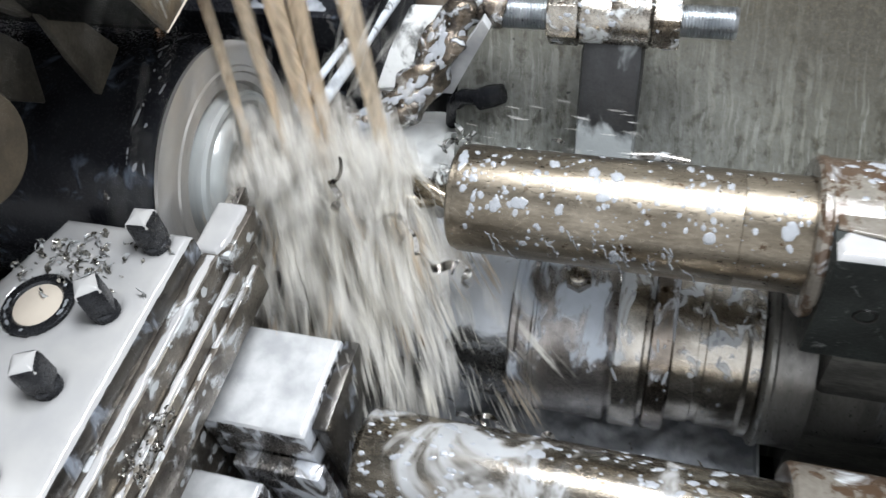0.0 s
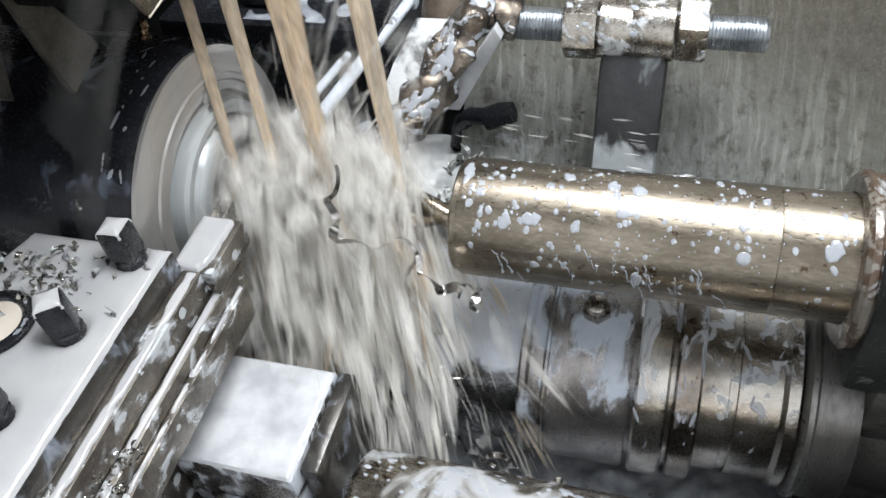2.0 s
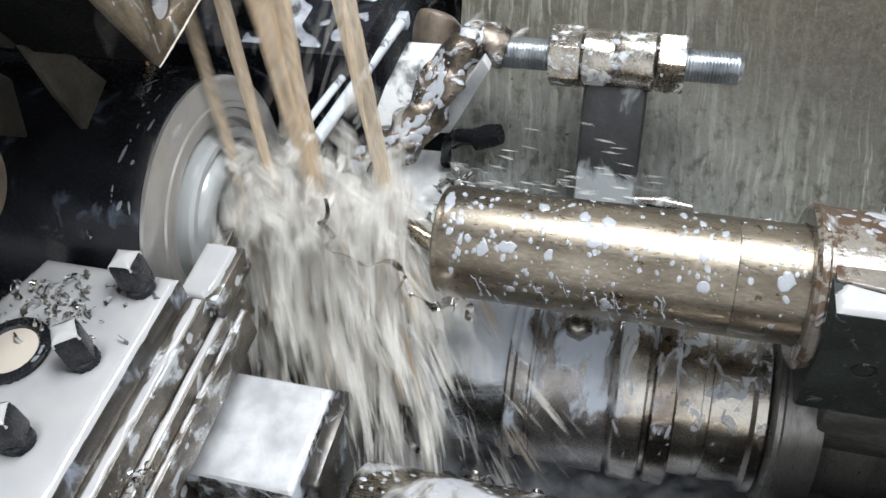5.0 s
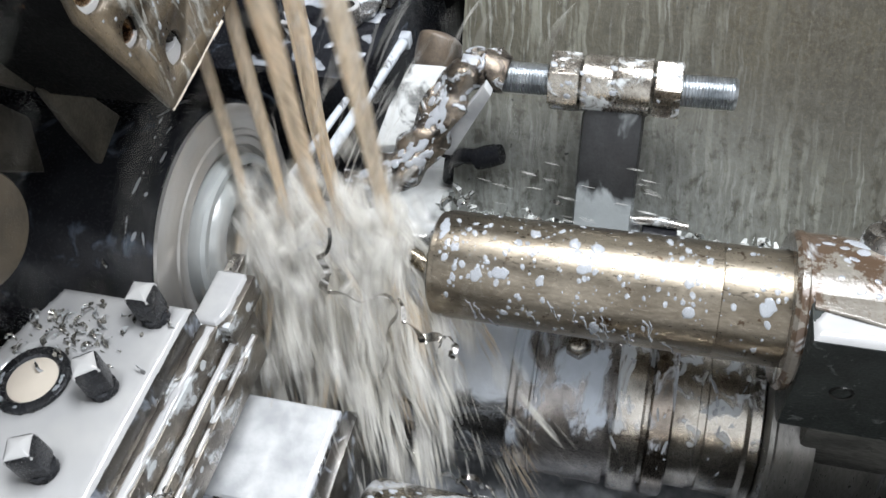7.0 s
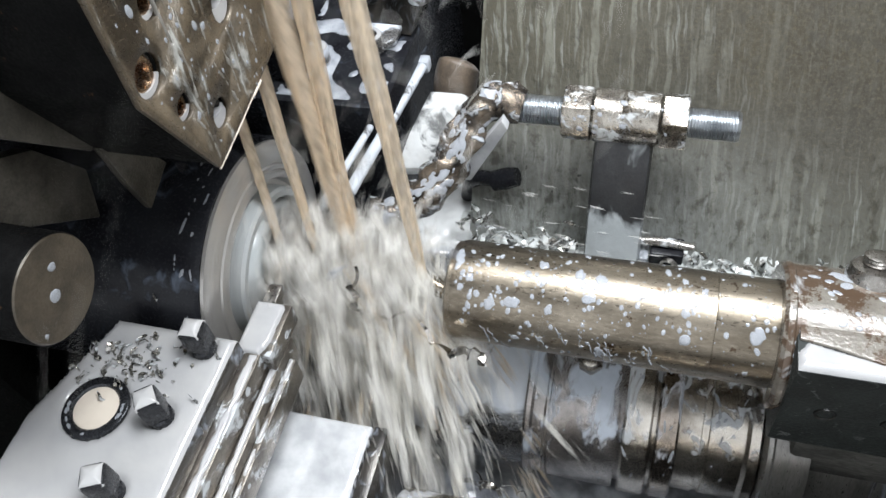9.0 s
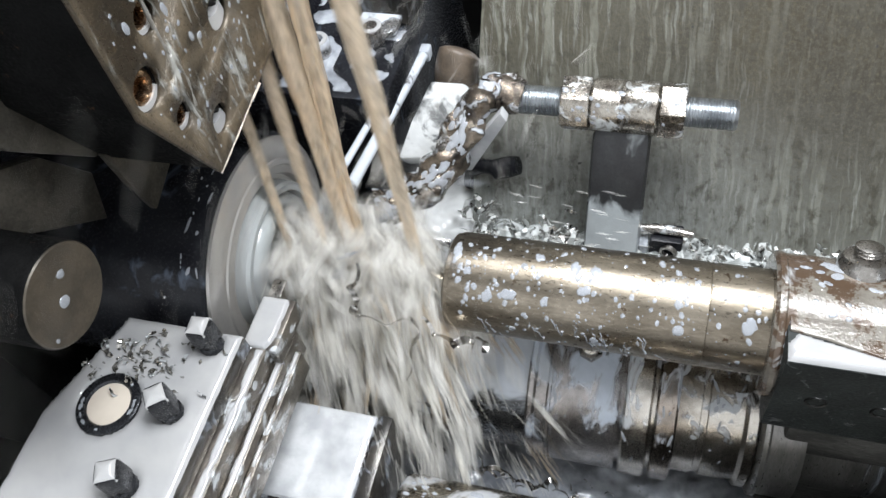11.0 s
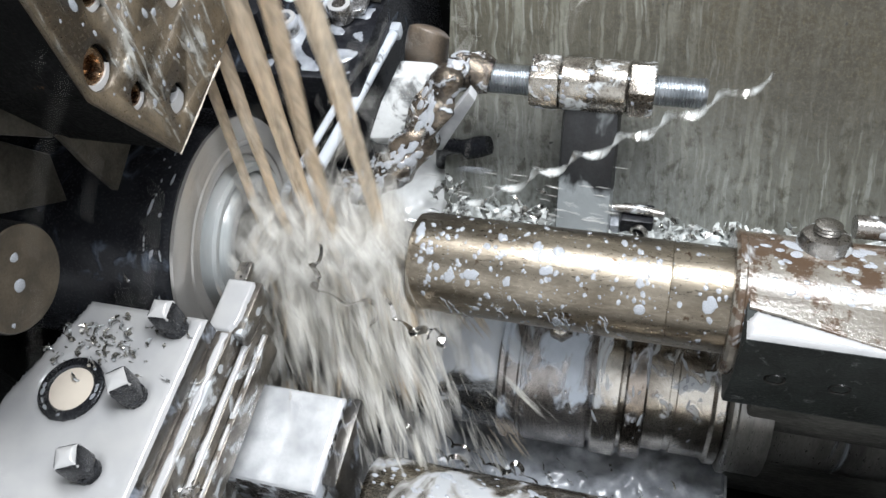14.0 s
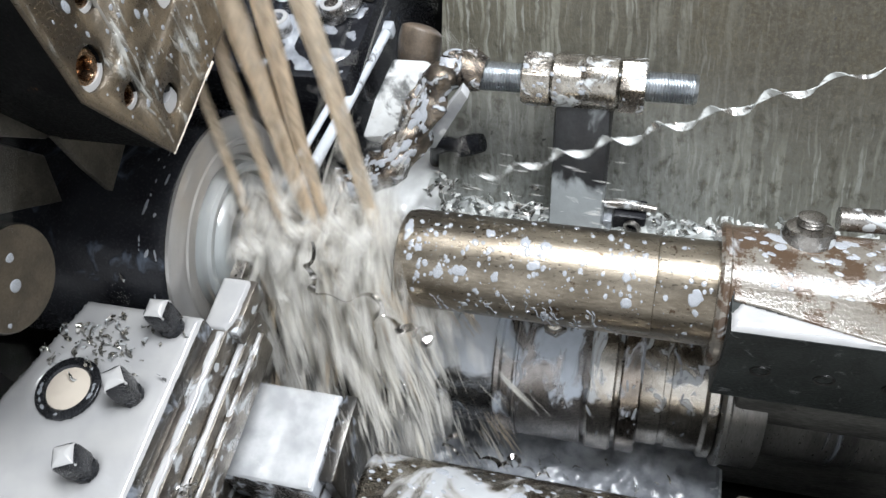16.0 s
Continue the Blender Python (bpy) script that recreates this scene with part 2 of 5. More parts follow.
M_GUARD = surface("dull_bracket_steel", (0.095, 0.087, 0.072), (0.045, 0.041, 0.034), 0.42, 0.25, 60, 800, bump=0.5, milk=0.16, milk_scale=90.0, milk_col=(0.16, 0.16, 0.15))
# Wet casting with the shade of faces turned from the lamp in its colour.
M_CAST = surface("wet_shaded_casting", (0.030, 0.034, 0.032), (0.018, 0.020, 0.019), 0.45, 0.05, 70, 800, bump=0.7, milk=0.17, milk_scale=160.0, milk_col=(0.13, 0.135, 0.13))
M_PLATE = surface("speckled_tool_plate", (0.125, 0.098, 0.066), (0.065, 0.052, 0.036), 0.32, 0.3, 130, 1100, bump=0.6, milk=0.34, milk_scale=150.0,
                  milk_stretch=(1, 1, 0.25), milk_col=(0.27, 0.265, 0.24))
M_BOSS = surface("brown_boss_face", (0.085, 0.068, 0.047), (0.05, 0.04, 0.028), 0.4, 0.2, 90, 1100, bump=0.3, milk=0.10, milk_scale=70.0, milk_col=(0.2, 0.19, 0.17))
M_RUN = surface("dried_coolant_run", (0.27, 0.26, 0.235), (0.17, 0.155, 0.13), 0.3, 0.0, 160, 1100, bump=0.4)
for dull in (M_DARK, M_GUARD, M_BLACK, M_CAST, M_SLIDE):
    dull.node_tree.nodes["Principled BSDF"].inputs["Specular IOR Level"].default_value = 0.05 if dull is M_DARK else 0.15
M_FACE = surface("turned_spindle_face", (0.54, 0.515, 0.48), (0.38, 0.365, 0.345), 0.28, 0.6, 40, 800, bump=0.12, milk=0.27, milk_scale=60.0, milk_col=(0.52, 0.54, 0.56))
M_COLLET = surface("milky_collet", (0.56, 0.56, 0.55), (0.38, 0.38, 0.37), 0.3, 0.5, 40, 800, bump=0.15, milk=0.62, milk_scale=50.0, milk_col=(0.42, 0.45, 0.45))
M_THREAD = surface("zinc_thread", (0.62, 0.64, 0.66), (0.42, 0.44, 0.46), 0.32, 1.0, 90, 900, bump=0.2)
M_NUT = surface("stained_nut", (0.42, 0.39, 0.34), (0.20, 0.175, 0.15), 0.26, 0.95, 130, 900, bump=0.22, milk=0.36, milk_scale=110.0, rust=0.16, milk_col=(0.5, 0.52, 0.52))
M_TUBE = surface("splashed_pipe", (0.25, 0.205, 0.16), (0.03, 0.026, 0.024), 0.16, 0.75, 120, 900, bump=1.0, milk=0.40, milk_scale=105.0, rust=0.14, milk_col=(0.50, 0.53, 0.56))
M_HOSE = surface("brown_hose", (0.15, 0.115, 0.085), (0.075, 0.06, 0.046), 0.4, 0.1, 90, 900, bump=0.4, milk=0.2, milk_scale=80.0, milk_col=(0.25, 0.24, 0.22))
M_COLLAR = surface("rusty_mottled_casting", (0.215, 0.198, 0.170), (0.140, 0.124, 0.104), 0.14, 0.1, 34, 500, bump=0.55, milk=0.16, milk_scale=60.0, rust=0.62)
M_BOLT = surface("black_oxide_bolt", (0.045, 0.047, 0.052), (0.02, 0.021, 0.024), 0.26, 0.6, 120, 900, bump=0.25)
M_SCREW = surface("coppery_socket_screw", (0.40, 0.27, 0.17), (0.14, 0.085, 0.055), 0.25, 1.0, 160, 900, bump=0.3)
# Black that stands for the darkness inside holes.
M_HOLE = surface("hole_shade_black", (0.012, 0.011, 0.010), (0.006, 0.006, 0.005), 0.4, 0.0, 160, 900, bump=0.2)
M_DRILL = surface("bronze_drill", (0.34, 0.29, 0.22), (0.18, 0.15, 0.11), 0.25, 1.0, 100, 900, bump=0.2)
M_CHIP = surface("bright_swarf", (0.60, 0.58, 0.55), (0.35, 0.33, 0.30), 0.18, 1.0, 300, 1500, bump=0.2)
M_CHIPDULL = surface("wet_swarf", (0.42, 0.40, 0.36), (0.16, 0.15, 0.13), 0.25, 0.85, 200, 1200, bump=0.3, milk=0.5, milk_scale=140.0)
# Wet chips whose bright glints are painted in as white cover.
M_CHIPGLINT = surface("glinting_wet_swarf", (0.60, 0.58, 0.55), (0.35, 0.33, 0.30), 0.18, 0.9, 200, 1200, bump=0.3, milk=0.72, milk_scale=120.0, milk_col=(0.62, 0.64, 0.62))
M_MILK = fluid("milky_coolant", (0.435, 0.428, 0.418), (0.35, 0.35, 0.352), 0.14, 26.0, wave=0.6)
M_GREYMILK = fluid("thin_milky_coolant", (0.52, 0.523, 0.525), (0.33, 0.337, 0.345), 0.16, 55.0, wave=0.45)
M_CREAM = fluid("cream_coolant", (0.64, 0.57, 0.48), (0.58, 0.51, 0.43), 0.2, 60.0, wave=0.1)
M_JET = fluid("coolant_jet", (0.88, 0.785, 0.65), (0.80, 0.70, 0.56), 0.3, 130.0, clear=0.46, wave=0.15, through=0.75, stretch=(1, 1, 0.12))
M_JETPALE = fluid("pale_coolant_jet", (0.88, 0.80, 0.68), (0.82, 0.73, 0.61), 0.3, 130.0, clear=0.46, wave=0.15, through=0.75, stretch=(1, 1, 0.12))
M_CREAMSPLASH = fluid("cream_splash", (0.80, 0.70, 0.56), (0.66, 0.55, 0.43), 0.25, 220.0, clear=0.45, wave=0.3, through=0.5)
M_POST = surface("smeared_post", (0.020, 0.021, 0.022), (0.010, 0.010, 0.011), 0.45, 0.0, 90, 700, bump=0.3, milk=0.95, milk_scale=40.0, milk_stretch=(1, 1, 0.4), milk_col=(0.34, 0.365, 0.37), lies=(0.082, 0.050))
M_BEDMILK = fluid("lumpy_bed_coolant", (0.40, 0.42, 0.45), (0.17, 0.18, 0.20), 0.2, 65.0, wave=0.8)
M_FROTH = fluid("ledge_froth", (0.52, 0.54, 0.53), (0.20, 0.21, 0.20), 0.2, 150.0, wave=1.0)
M_SLABMILK = surface("milk_patched_plate", (0.32, 0.33, 0.33), (0.12, 0.125, 0.125), 0.25, 0.6, 60, 900, bump=0.35, milk=0.80, milk_scale=55.0, milk_col=(0.78, 0.79, 0.78))
M_LEAF = fluid("thick_white_coolant", (0.78, 0.79, 0.78), (0.62, 0.63, 0.62), 0.16, 60.0, wave=0.5)
M_SHEET = fluid("coolant_sheet", (0.92, 0.90, 0.85), (0.80, 0.78, 0.72), 0.3, 110.0, clear=0.55, wave=0.4, through=0.5)
M_SPLASH = fluid("coolant_splash", (0.95, 0.94, 0.90), (0.84, 0.81, 0.74), 0.25, 220.0, clear=0.42, wave=0.3, through=0.55)
M_FOAM = fluid("coolant_foam", (0.95, 0.935, 0.90), (0.86, 0.84, 0.79), 0.25, 150.0, clear=0.5, wave=0.3, through=0.6)
M_BEAD = fluid("coolant_bead", (0.50, 0.52, 0.55), (0.30, 0.32, 0.35), 0.06, 210.0, clear=0.34, wave=0.1)
M_MIST = fluid("coolant_mist", (0.94, 0.92, 0.88), (0.84, 0.82, 0.76), 0.4, 150.0, clear=0.7, wave=0.4, through=0.5)
M_LSLEEVE = surface("milk_patched_sleeve", (0.36, 0.325, 0.27), (0.23, 0.20, 0.16), 0.25, 1.0, 55, 900, (0.35, 1, 1), 0.15, milk=0.50, milk_scale=30.0, rust=0.14, milk_col=(0.40, 0.41, 0.42))
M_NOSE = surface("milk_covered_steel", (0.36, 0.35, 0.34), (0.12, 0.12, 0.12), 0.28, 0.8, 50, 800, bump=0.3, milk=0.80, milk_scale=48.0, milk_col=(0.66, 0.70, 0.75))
# Dark base showing below the coolant paints in the shade under the nose.
M_NOSELOW = surface("milky_shaded_nose", (0.14, 0.14, 0.14), (0.05, 0.05, 0.05), 0.28, 0.8, 50, 800, bump=0.3, milk=0.86, milk_scale=40.0, milk_col=(0.62, 0.66, 0.72), lies=(0.080, 0.132))
M_ENCLOSURE = surface("grey_enclosure_paint", (0.55, 0.56, 0.56), (0.44, 0.45, 0.45), 0.5, 0.0, 8, 200, bump=0.2)


# ---- mesh helpers ----
def thing(name, label, category, at=(0, 0, 0), group="", kind=""):
    ob = new(name)
    ob.location = at
    ob.empty_display_size = 0.01
    return tagged(ob, label, category, group, kind)


def origin_of(ob):
    p = Vector((0, 0, 0))
    while ob:
        p += ob.location
        ob = ob.parent
    return p


def part(name, bm, material, parent=None, label="", smooth=True):
    """Links a bmesh, given in world metres, as one mesh object under parent."""
    me = bpy.data.meshes.new(name)
    if parent:
        bmesh.ops.translate(bm, verts=bm.verts, vec=-origin_of(parent))
    bmesh.ops.recalc_face_normals(bm, faces=bm.faces)
    bm.to_mesh(me)
    bm.free()
    me.materials.append(material)
    if smooth:
        me.polygons.foreach_set("use_smooth", [True] * len(me.polygons))
        me.set_sharp_from_angle(angle=radians(38))
    ob = new(name, me)
    if parent:
        ob.parent = parent
    if label:
        ob["label"] = label
    return ob


def solo(name, bm, material, label, category, group="", kind="", smooth=True):
    return tagged(part(name, bm, material, None, "", smooth), label, category, group, kind)


def box(x0, x1, y0, y1, z0, z1, bevel=0.001, bm=None, m=None):
    own = bmesh.new()
    bmesh.ops.create_cube(own, size=1)
    for v in own.verts:
        v.co = Vector(((x0 + x1) / 2 + v.co.x * (x1 - x0), (y0 + y1) / 2 + v.co.y * (y1 - y0), (z0 + z1) / 2 + v.co.z * (z1 - z0)))
    if bevel:
        bmesh.ops.bevel(own, geom=list(own.edges), offset=bevel, segments=2, affect="EDGES", profile=0.6)
    if m:
        bmesh.ops.transform(own, matrix=m, verts=own.verts)
    return join(bm, own)


def join(bm, own):
    if bm is None:
        return own
    me = bpy.data.meshes.new("join")
    own.to_mesh(me)
    own.free()
    bm.from_mesh(me)
    bpy.data.meshes.remove(me)
    return bm


def turned(profile, cy, cz, seg=64, bm=None, m=None):
    """A solid of revolution about a line along x; profile: (x, radius) from end to end."""
    own = bmesh.new()
    rings = []
    for x, r in profile:
        if r <= 1e-6:
            rings.append([own.verts.new((x, cy, cz))])
        else:
            rings.append([own.verts.new((x, cy + r * math.cos(2 * math.pi * k / seg), cz + r * math.sin(2 * math.pi * k / seg))) for k in range(seg)])
    for a, b in zip(rings, rings[1:]):
        for k in range(seg):
            j = (k + 1) % seg
            if len(a) == 1 and len(b) > 1:
                own.faces.new((a[0], b[k], b[j]))
            elif len(b) == 1 and len(a) > 1:
                own.faces.new((a[k], b[0], a[j]))
            elif len(a) > 1:
                own.faces.new((a[k], b[k], b[j], a[j]))
    if m:
        bmesh.ops.transform(own, matrix=m, verts=own.verts)
    return join(bm, own)


def prism(points, axis_from, axis_to, bevel=0.0008, bm=None, m=None):
    """A polygon of (y, z) points drawn out along x."""
    own = bmesh.new()
    a = [own.verts.new((axis_from, y, z)) for y, z in points]
    b = [own.verts.new((axis_to, y, z)) for y, z in points]
    own.faces.new(a)
    own.faces.new(b[::-1])
    for k in range(len(points)):
        j = (k + 1) % len(points)
        own.faces.new((a[k], b[k], b[j], a[j]))
    bmesh.ops.recalc_face_normals(own, faces=own.faces)
    if bevel:
        bmesh.ops.bevel(own, geom=list(own.edges), offset=bevel, segments=2, affect="EDGES", profile=0.6)
    if m:
        bmesh.ops.transform(own, matrix=m, verts=own.verts)
    return join(bm, own)


def slab(points, deep, bevel=0.0008):
    """A plate: a polygon in space drawn out by the vector deep."""
    own = bmesh.new()
    a = [own.verts.new(p) for p in points]
    b = [own.verts.new(Vector(p) + Vector(deep)) for p in points]
    own.faces.new(a)
    own.faces.new(b[::-1])
    for k in range(len(points)):
        j = (k + 1) % len(points)
        own.faces.new((a[k], b[k], b[j], a[j]))
    bmesh.ops.recalc_face_normals(own, faces=own.faces)
    bmesh.ops.bevel(own, geom=list(own.edges), offset=bevel, segments=2, affect="EDGES", profile=0.6)
    return own


def hexagon(cy, cz, flats, turn=0.0):
    r = flats / math.sqrt(3)
    return [(cy + r * math.cos(radians(60 * k + turn)), cz + r * math.sin(radians(60 * k + turn))) for k in range(6)]


def pipe(points, radii, seg=14, bm=None, rough=0.0, cap=True):
    """A round bar along points; radii one per point."""
    own = bmesh.new()
    pts = [Vector(p) for p in points]
    rings, up = [], Vector((0.13, 0.2, 0.97))
    for i, p in enumerate(pts):
        way = (pts[min(i + 1, len(pts) - 1)] - pts[max(i - 1, 0)]).normalized()
        side = way.cross(up).normalized()
        top = side.cross(way).normalized()
        up = top
        ring = []
        for k in range(seg):
            a = 2 * math.pi * k / seg
            r = radii[i] * (1 + rough * noise.noise(p * 90 + Vector((math.cos(a), math.sin(a), 0)) * 1.3))
            ring.append(own.verts.new(p + r * (math.cos(a) * side + math.sin(a) * top)))
        rings.append(ring)
    for a, b in zip(rings, rings[1:]):
        for k in range(seg):
            own.faces.new((a[k], b[k], b[(k + 1) % seg], a[(k + 1) % seg]))
    if cap:
        own.faces.new(rings[0][::-1])
        own.faces.new(rings[-1])
    return join(bm, own)


def bend(points, n=24):
    """A smooth line through points (Catmull-Rom)."""
    p = [Vector(q) for q in points]
    p = [p[0] * 2 - p[1], *p, p[-1] * 2 - p[-2]]
    out = []
    for i in range(1, len(p) - 2):
        for k in range(n):
            t = k / n
            out.append(0.5 * (2 * p[i] + (p[i + 1] - p[i - 1]) * t + (2 * p[i - 1] - 5 * p[i] + 4 * p[i + 1] - p[i + 2]) * t * t
                              + (3 * p[i] - p[i - 1] - 3 * p[i + 1] + p[i + 2]) * t ** 3))
    return out + [p[-2]]


def film(x0, x1, y0, y1, z, thick, n=48, edge=0.0025, ragged=0.0015, seed=0, keep=None, lump=0.16):
    """A pool of fluid on a level face: swollen, with an uneven rim."""
    bm = bmesh.new()
    nx, ny = n, max(8, int(n * (y1 - y0) / max(x1 - x0, 1e-4)))
    nx, ny = min(nx, 90), min(ny, 110)
    grid = {}
    for i in range(nx + 1):
        for j in range(ny + 1):
            u, v = x0 + (x1 - x0) * i / nx, y0 + (y1 - y0) * j / ny
            w = noise.noise(Vector((u * 130, v * 130, seed)))
            d = min(u - x0, x1 - u, y1 - v, v - y0) - ragged * max(0.0, w)
            if keep:
                d = min(d, keep(u, v))
            h = thick * (1 - max(0.0, 1 - max(d, 0) / edge) ** 2) ** 0.5 + lump * thick * (noise.noise(Vector((u * 60, v * 60, seed + 5))) + (0.6 * noise.noise(Vector((u * 170, v * 170, seed + 9))) if lump > 0.3 else 0.0))
            grid[i, j] = bm.verts.new((u, v, z + (h if d > 0 else -0.0003)))
    for i in range(nx):
        for j in range(ny):
            q = [grid[i, j], grid[i + 1, j], grid[i + 1, j + 1], grid[i, j + 1]]
            if max(a.co.z for a in q) > z:
                bm.faces.new(q)
    loose = [v for v in bm.verts if not v.link_faces]
    bmesh.ops.delete(bm, geom=loose, context="VERTS")
    return bm


def bead(bm, at, normal, r, flat=0.45, lengthen=1.0, along=None):
    """A low dome of fluid on a surface."""
    n = Vector(normal).normalized()
    a = (Vector(along) if along else n.orthogonal())
    a = (a - n * a.dot(n)).normalized()
    b = n.cross(a)
    rings = []
    for f, h in ((1.0, -0.05), (0.9, 0.5), (0.55, 0.88)):
        rings.append([bm.verts.new(Vector(at) + r * f * (math.cos(k * math.pi / 4) * a * lengthen + math.sin(k * math.pi / 4) * b) + n * r * flat * h) for k in range(8)])
    top = bm.verts.new(Vector(at) + n * r * flat)
    for p, q in zip(rings, rings[1:]):
        for k in range(8):
            bm.faces.new((p[k], p[(k + 1) % 8], q[(k + 1) % 8], q[k]))
    for k in range(8):
        bm.faces.new((rings[-1][k], rings[-1][(k + 1) % 8], top))


def strand(bm, p, way, length, r):
    """A thin drawn-out drop."""
    w = Vector(way).normalized()
    s = w.orthogonal().normalized()
    t = w.cross(s)
    rings = []
    sides = 3 if r < 0.0009 else 6
    for f, g in ((-0.38, 0.55), (-0.15, 0.95), (0.2, 1.0), (0.6, 0.6)):
        rings.append([bm.verts.new(Vector(p) + w * length * f + r * g * (math.cos(k * 2 * math.pi / sides) * s + math.sin(k * 2 * math.pi / sides) * t)) for k in range(sides)])
    a, b = bm.verts.new(Vector(p) - w * length * 0.5), bm.verts.new(Vector(p) + w * length)
    for q, e in zip(rings, rings[1:]):
        for k in range(sides):
            bm.faces.new((q[k], q[(k + 1) % sides], e[(k + 1) % sides], e[k]))
    for k in range(sides):
        bm.faces.new((a, rings[0][(k + 1) % sides], rings[0][k]))
        bm.faces.new((rings[-1][k], rings[-1][(k + 1) % sides], b))


def ribbon(points, width, turns=0.0, thick=0.00025, tilt=0.0):
    """A curled strip of metal along points."""
    bm = bmesh.new()
    pts = [Vector(p) for p in points]
    rows = []
    for i, p in enumerate(pts):
        way = (pts[min(i + 1, len(pts) - 1)] - pts[max(i - 1, 0)]).normalized()
        s = way.orthogonal().normalized()
        t = way.cross(s)
        a = tilt + turns * 2 * math.pi * i / len(pts)
        side = math.cos(a) * s + math.sin(a) * t
        up = way.cross(side)
        w = width * min(1.0, 0.3 + 3 * min(i, len(pts) - 1 - i) / len(pts))
        rows.append([bm.verts.new(p + side * w / 2 * u + up * thick / 2 * v) for u, v in ((-1, -1), (1, -1), (1, 1), (-1, 1))])
    for a, b in zip(rows, rows[1:]):
        for k in range(4):
            bm.faces.new((a[k], a[(k + 1) % 4], b[(k + 1) % 4], b[k]))
    bm.faces.new(rows[0][::-1])
    bm.faces.new(rows[-1])
    return bm


_unit_beads = []
_bead_rng = random.Random(99)


def unit_bead(seed):
    """A dome with an uneven rim, one metre in radius."""
    bm = bmesh.new()
    rings, uneven = [], 0.10 + 0.11 * seed
    rim = [1 + uneven * noise.noise(Vector((math.cos(k * math.pi / 8) * 1.3, math.sin(k * math.pi / 8) * 1.3, seed * 4.1))) for k in range(16)]
    for f, h in ((1.0, -0.15), (0.97, 0.22), (0.86, 0.55), (0.62, 0.82), (0.32, 0.96)):
        rings.append([bm.verts.new((f * rim[k] * math.cos(k * math.pi / 8), f * rim[k] * math.sin(k * math.pi / 8), h)) for k in range(16)])
    top = bm.verts.new((0, 0, 1.0))
    for p, q in zip(rings, rings[1:]):
        for k in range(16):
            bm.faces.new((p[k], p[(k + 1) % 16], q[(k + 1) % 16], q[k]))
    for k in range(16):
        bm.faces.new((rings[-1][k], rings[-1][(k + 1) % 16], top))
    me = bpy.data.meshes.new("bead")
    bm.to_mesh(me)
    bm.free()
    me.polygons.foreach_set("use_smooth", [True] * len(me.polygons))
    me.materials.append(M_BEAD)
    return me


def bead_part(parent, at, normal, r, flat=0.3, lengthen=1.0, along=None, name="coolant_bead"):
    """One larger drop on a thing, as a part; all share a few domes."""
    if not _unit_beads:
        _unit_beads.extend(unit_bead(k) for k in range(7))
    n = Vector(normal).normalized()
    a = (Vector(along) if along else n.orthogonal())
    a = (a - n * a.dot(n)).normalized()
    ob = new(name, _bead_rng.choice(_unit_beads))
    ob.parent = parent
    rot = Matrix((a, n.cross(a), n)).transposed().to_4x4()
    ob.matrix_basis = Matrix.Translation(Vector(at) - origin_of(parent)) @ rot @ Matrix.Diagonal((r * lengthen, r, r * flat, 1))
    return ob


# ---- the place: enclosure, bed and back wall ----
AXIS_Y, AXIS_Z = 0.0353, 0.2555
# Unseen sheets, pale to bounce lamp light; the front stays low for the fill.
for nm, dims in (("floor", (-0.7, 1.0, -0.75, 0.9, -0.02, 0.0)), ("wall_left", (-0.72, -0.7, -0.75, 0.9, 0, 1.25)), ("wall_right", (1.0, 1.02, -0.75, 0.9, 0, 1.25)),
                 ("wall_front", (-0.7, 1.0, -0.77, -0.75, 0, 0.22)), ("ceiling", (-0.7, 1.0, -0.75, 0.9, 1.25, 1.27))):
    solo(nm, box(*dims, 0), M_ENCLOSURE, "unseen grey enclosure sheet that bounces lamp light", "enclosure", kind="structure", smooth=False)
# back wall leans away from the bed
UP = Vector((0, 0.4507, 0.8927))
FALL = Vector((0, 0.5750, 0.8182))
WALL = Matrix.Translation((0, 0.1212, 0.1924)) @ Matrix((Vector((1, 0, 0)), FALL, Vector((0, -0.8182, 0.5750)))).transposed().to_4x4()
wall = solo("wall_back", box(0.046, 1.0, -0.16, 1.20, -0.012, 0.0, 0), M_WALL, "brown-grey steel back panel with running white coolant streaks", "panel", kind="structure", smooth=False)
wall.matrix_world = WALL
# Added black sheet in place of the darkness behind the tooling.
solo("wall_rear", box(-0.7, 0.06, 0.36, 0.38, 0.0, 1.25, 0), M_DARK, "added dark sheet that stands for the unlit gap behind the tooling", "casting", kind="structure", smooth=False)
# Tray is black so that the sleeves reflect darkness from below.
solo("bed_tray", box(-0.69, 0.99, -0.74, 0.110, 0.04, 0.060, 0.002), M_DARK, "machine bed, blackened to darken the sleeves' undersides", "machine bed", kind="structure")
# ledge under the back wall, heaped with chips
solo("rear_ledge", box(0.052, 0.60, 0.078, 0.1175, 0.061, 0.184, 0.003), M_BED, "rear bed ledge wet with white coolant", "machine bed", kind="structure")
solo("ledge_coolant", film(0.056, 0.42, 0.078, 0.1195, 0.1842, 0.0230, 90, 0.016, 0.004, 61, None, 0.42), M_FROTH, "white coolant frothing over swarf on the rear ledge", "coolant", kind="stuff")
ML = thing("machine_lamp", "long white machine lamp under the enclosure roof", "lamp", (LAMP[0], LAMP[1], 1.08))
part("housing", box(LAMP[0] - 0.34, LAMP[0] + 0.34, LAMP[1] - 0.07, LAMP[1] + 0.07, 1.075, 1.25, 0.004), M_ENCLOSURE, ML)

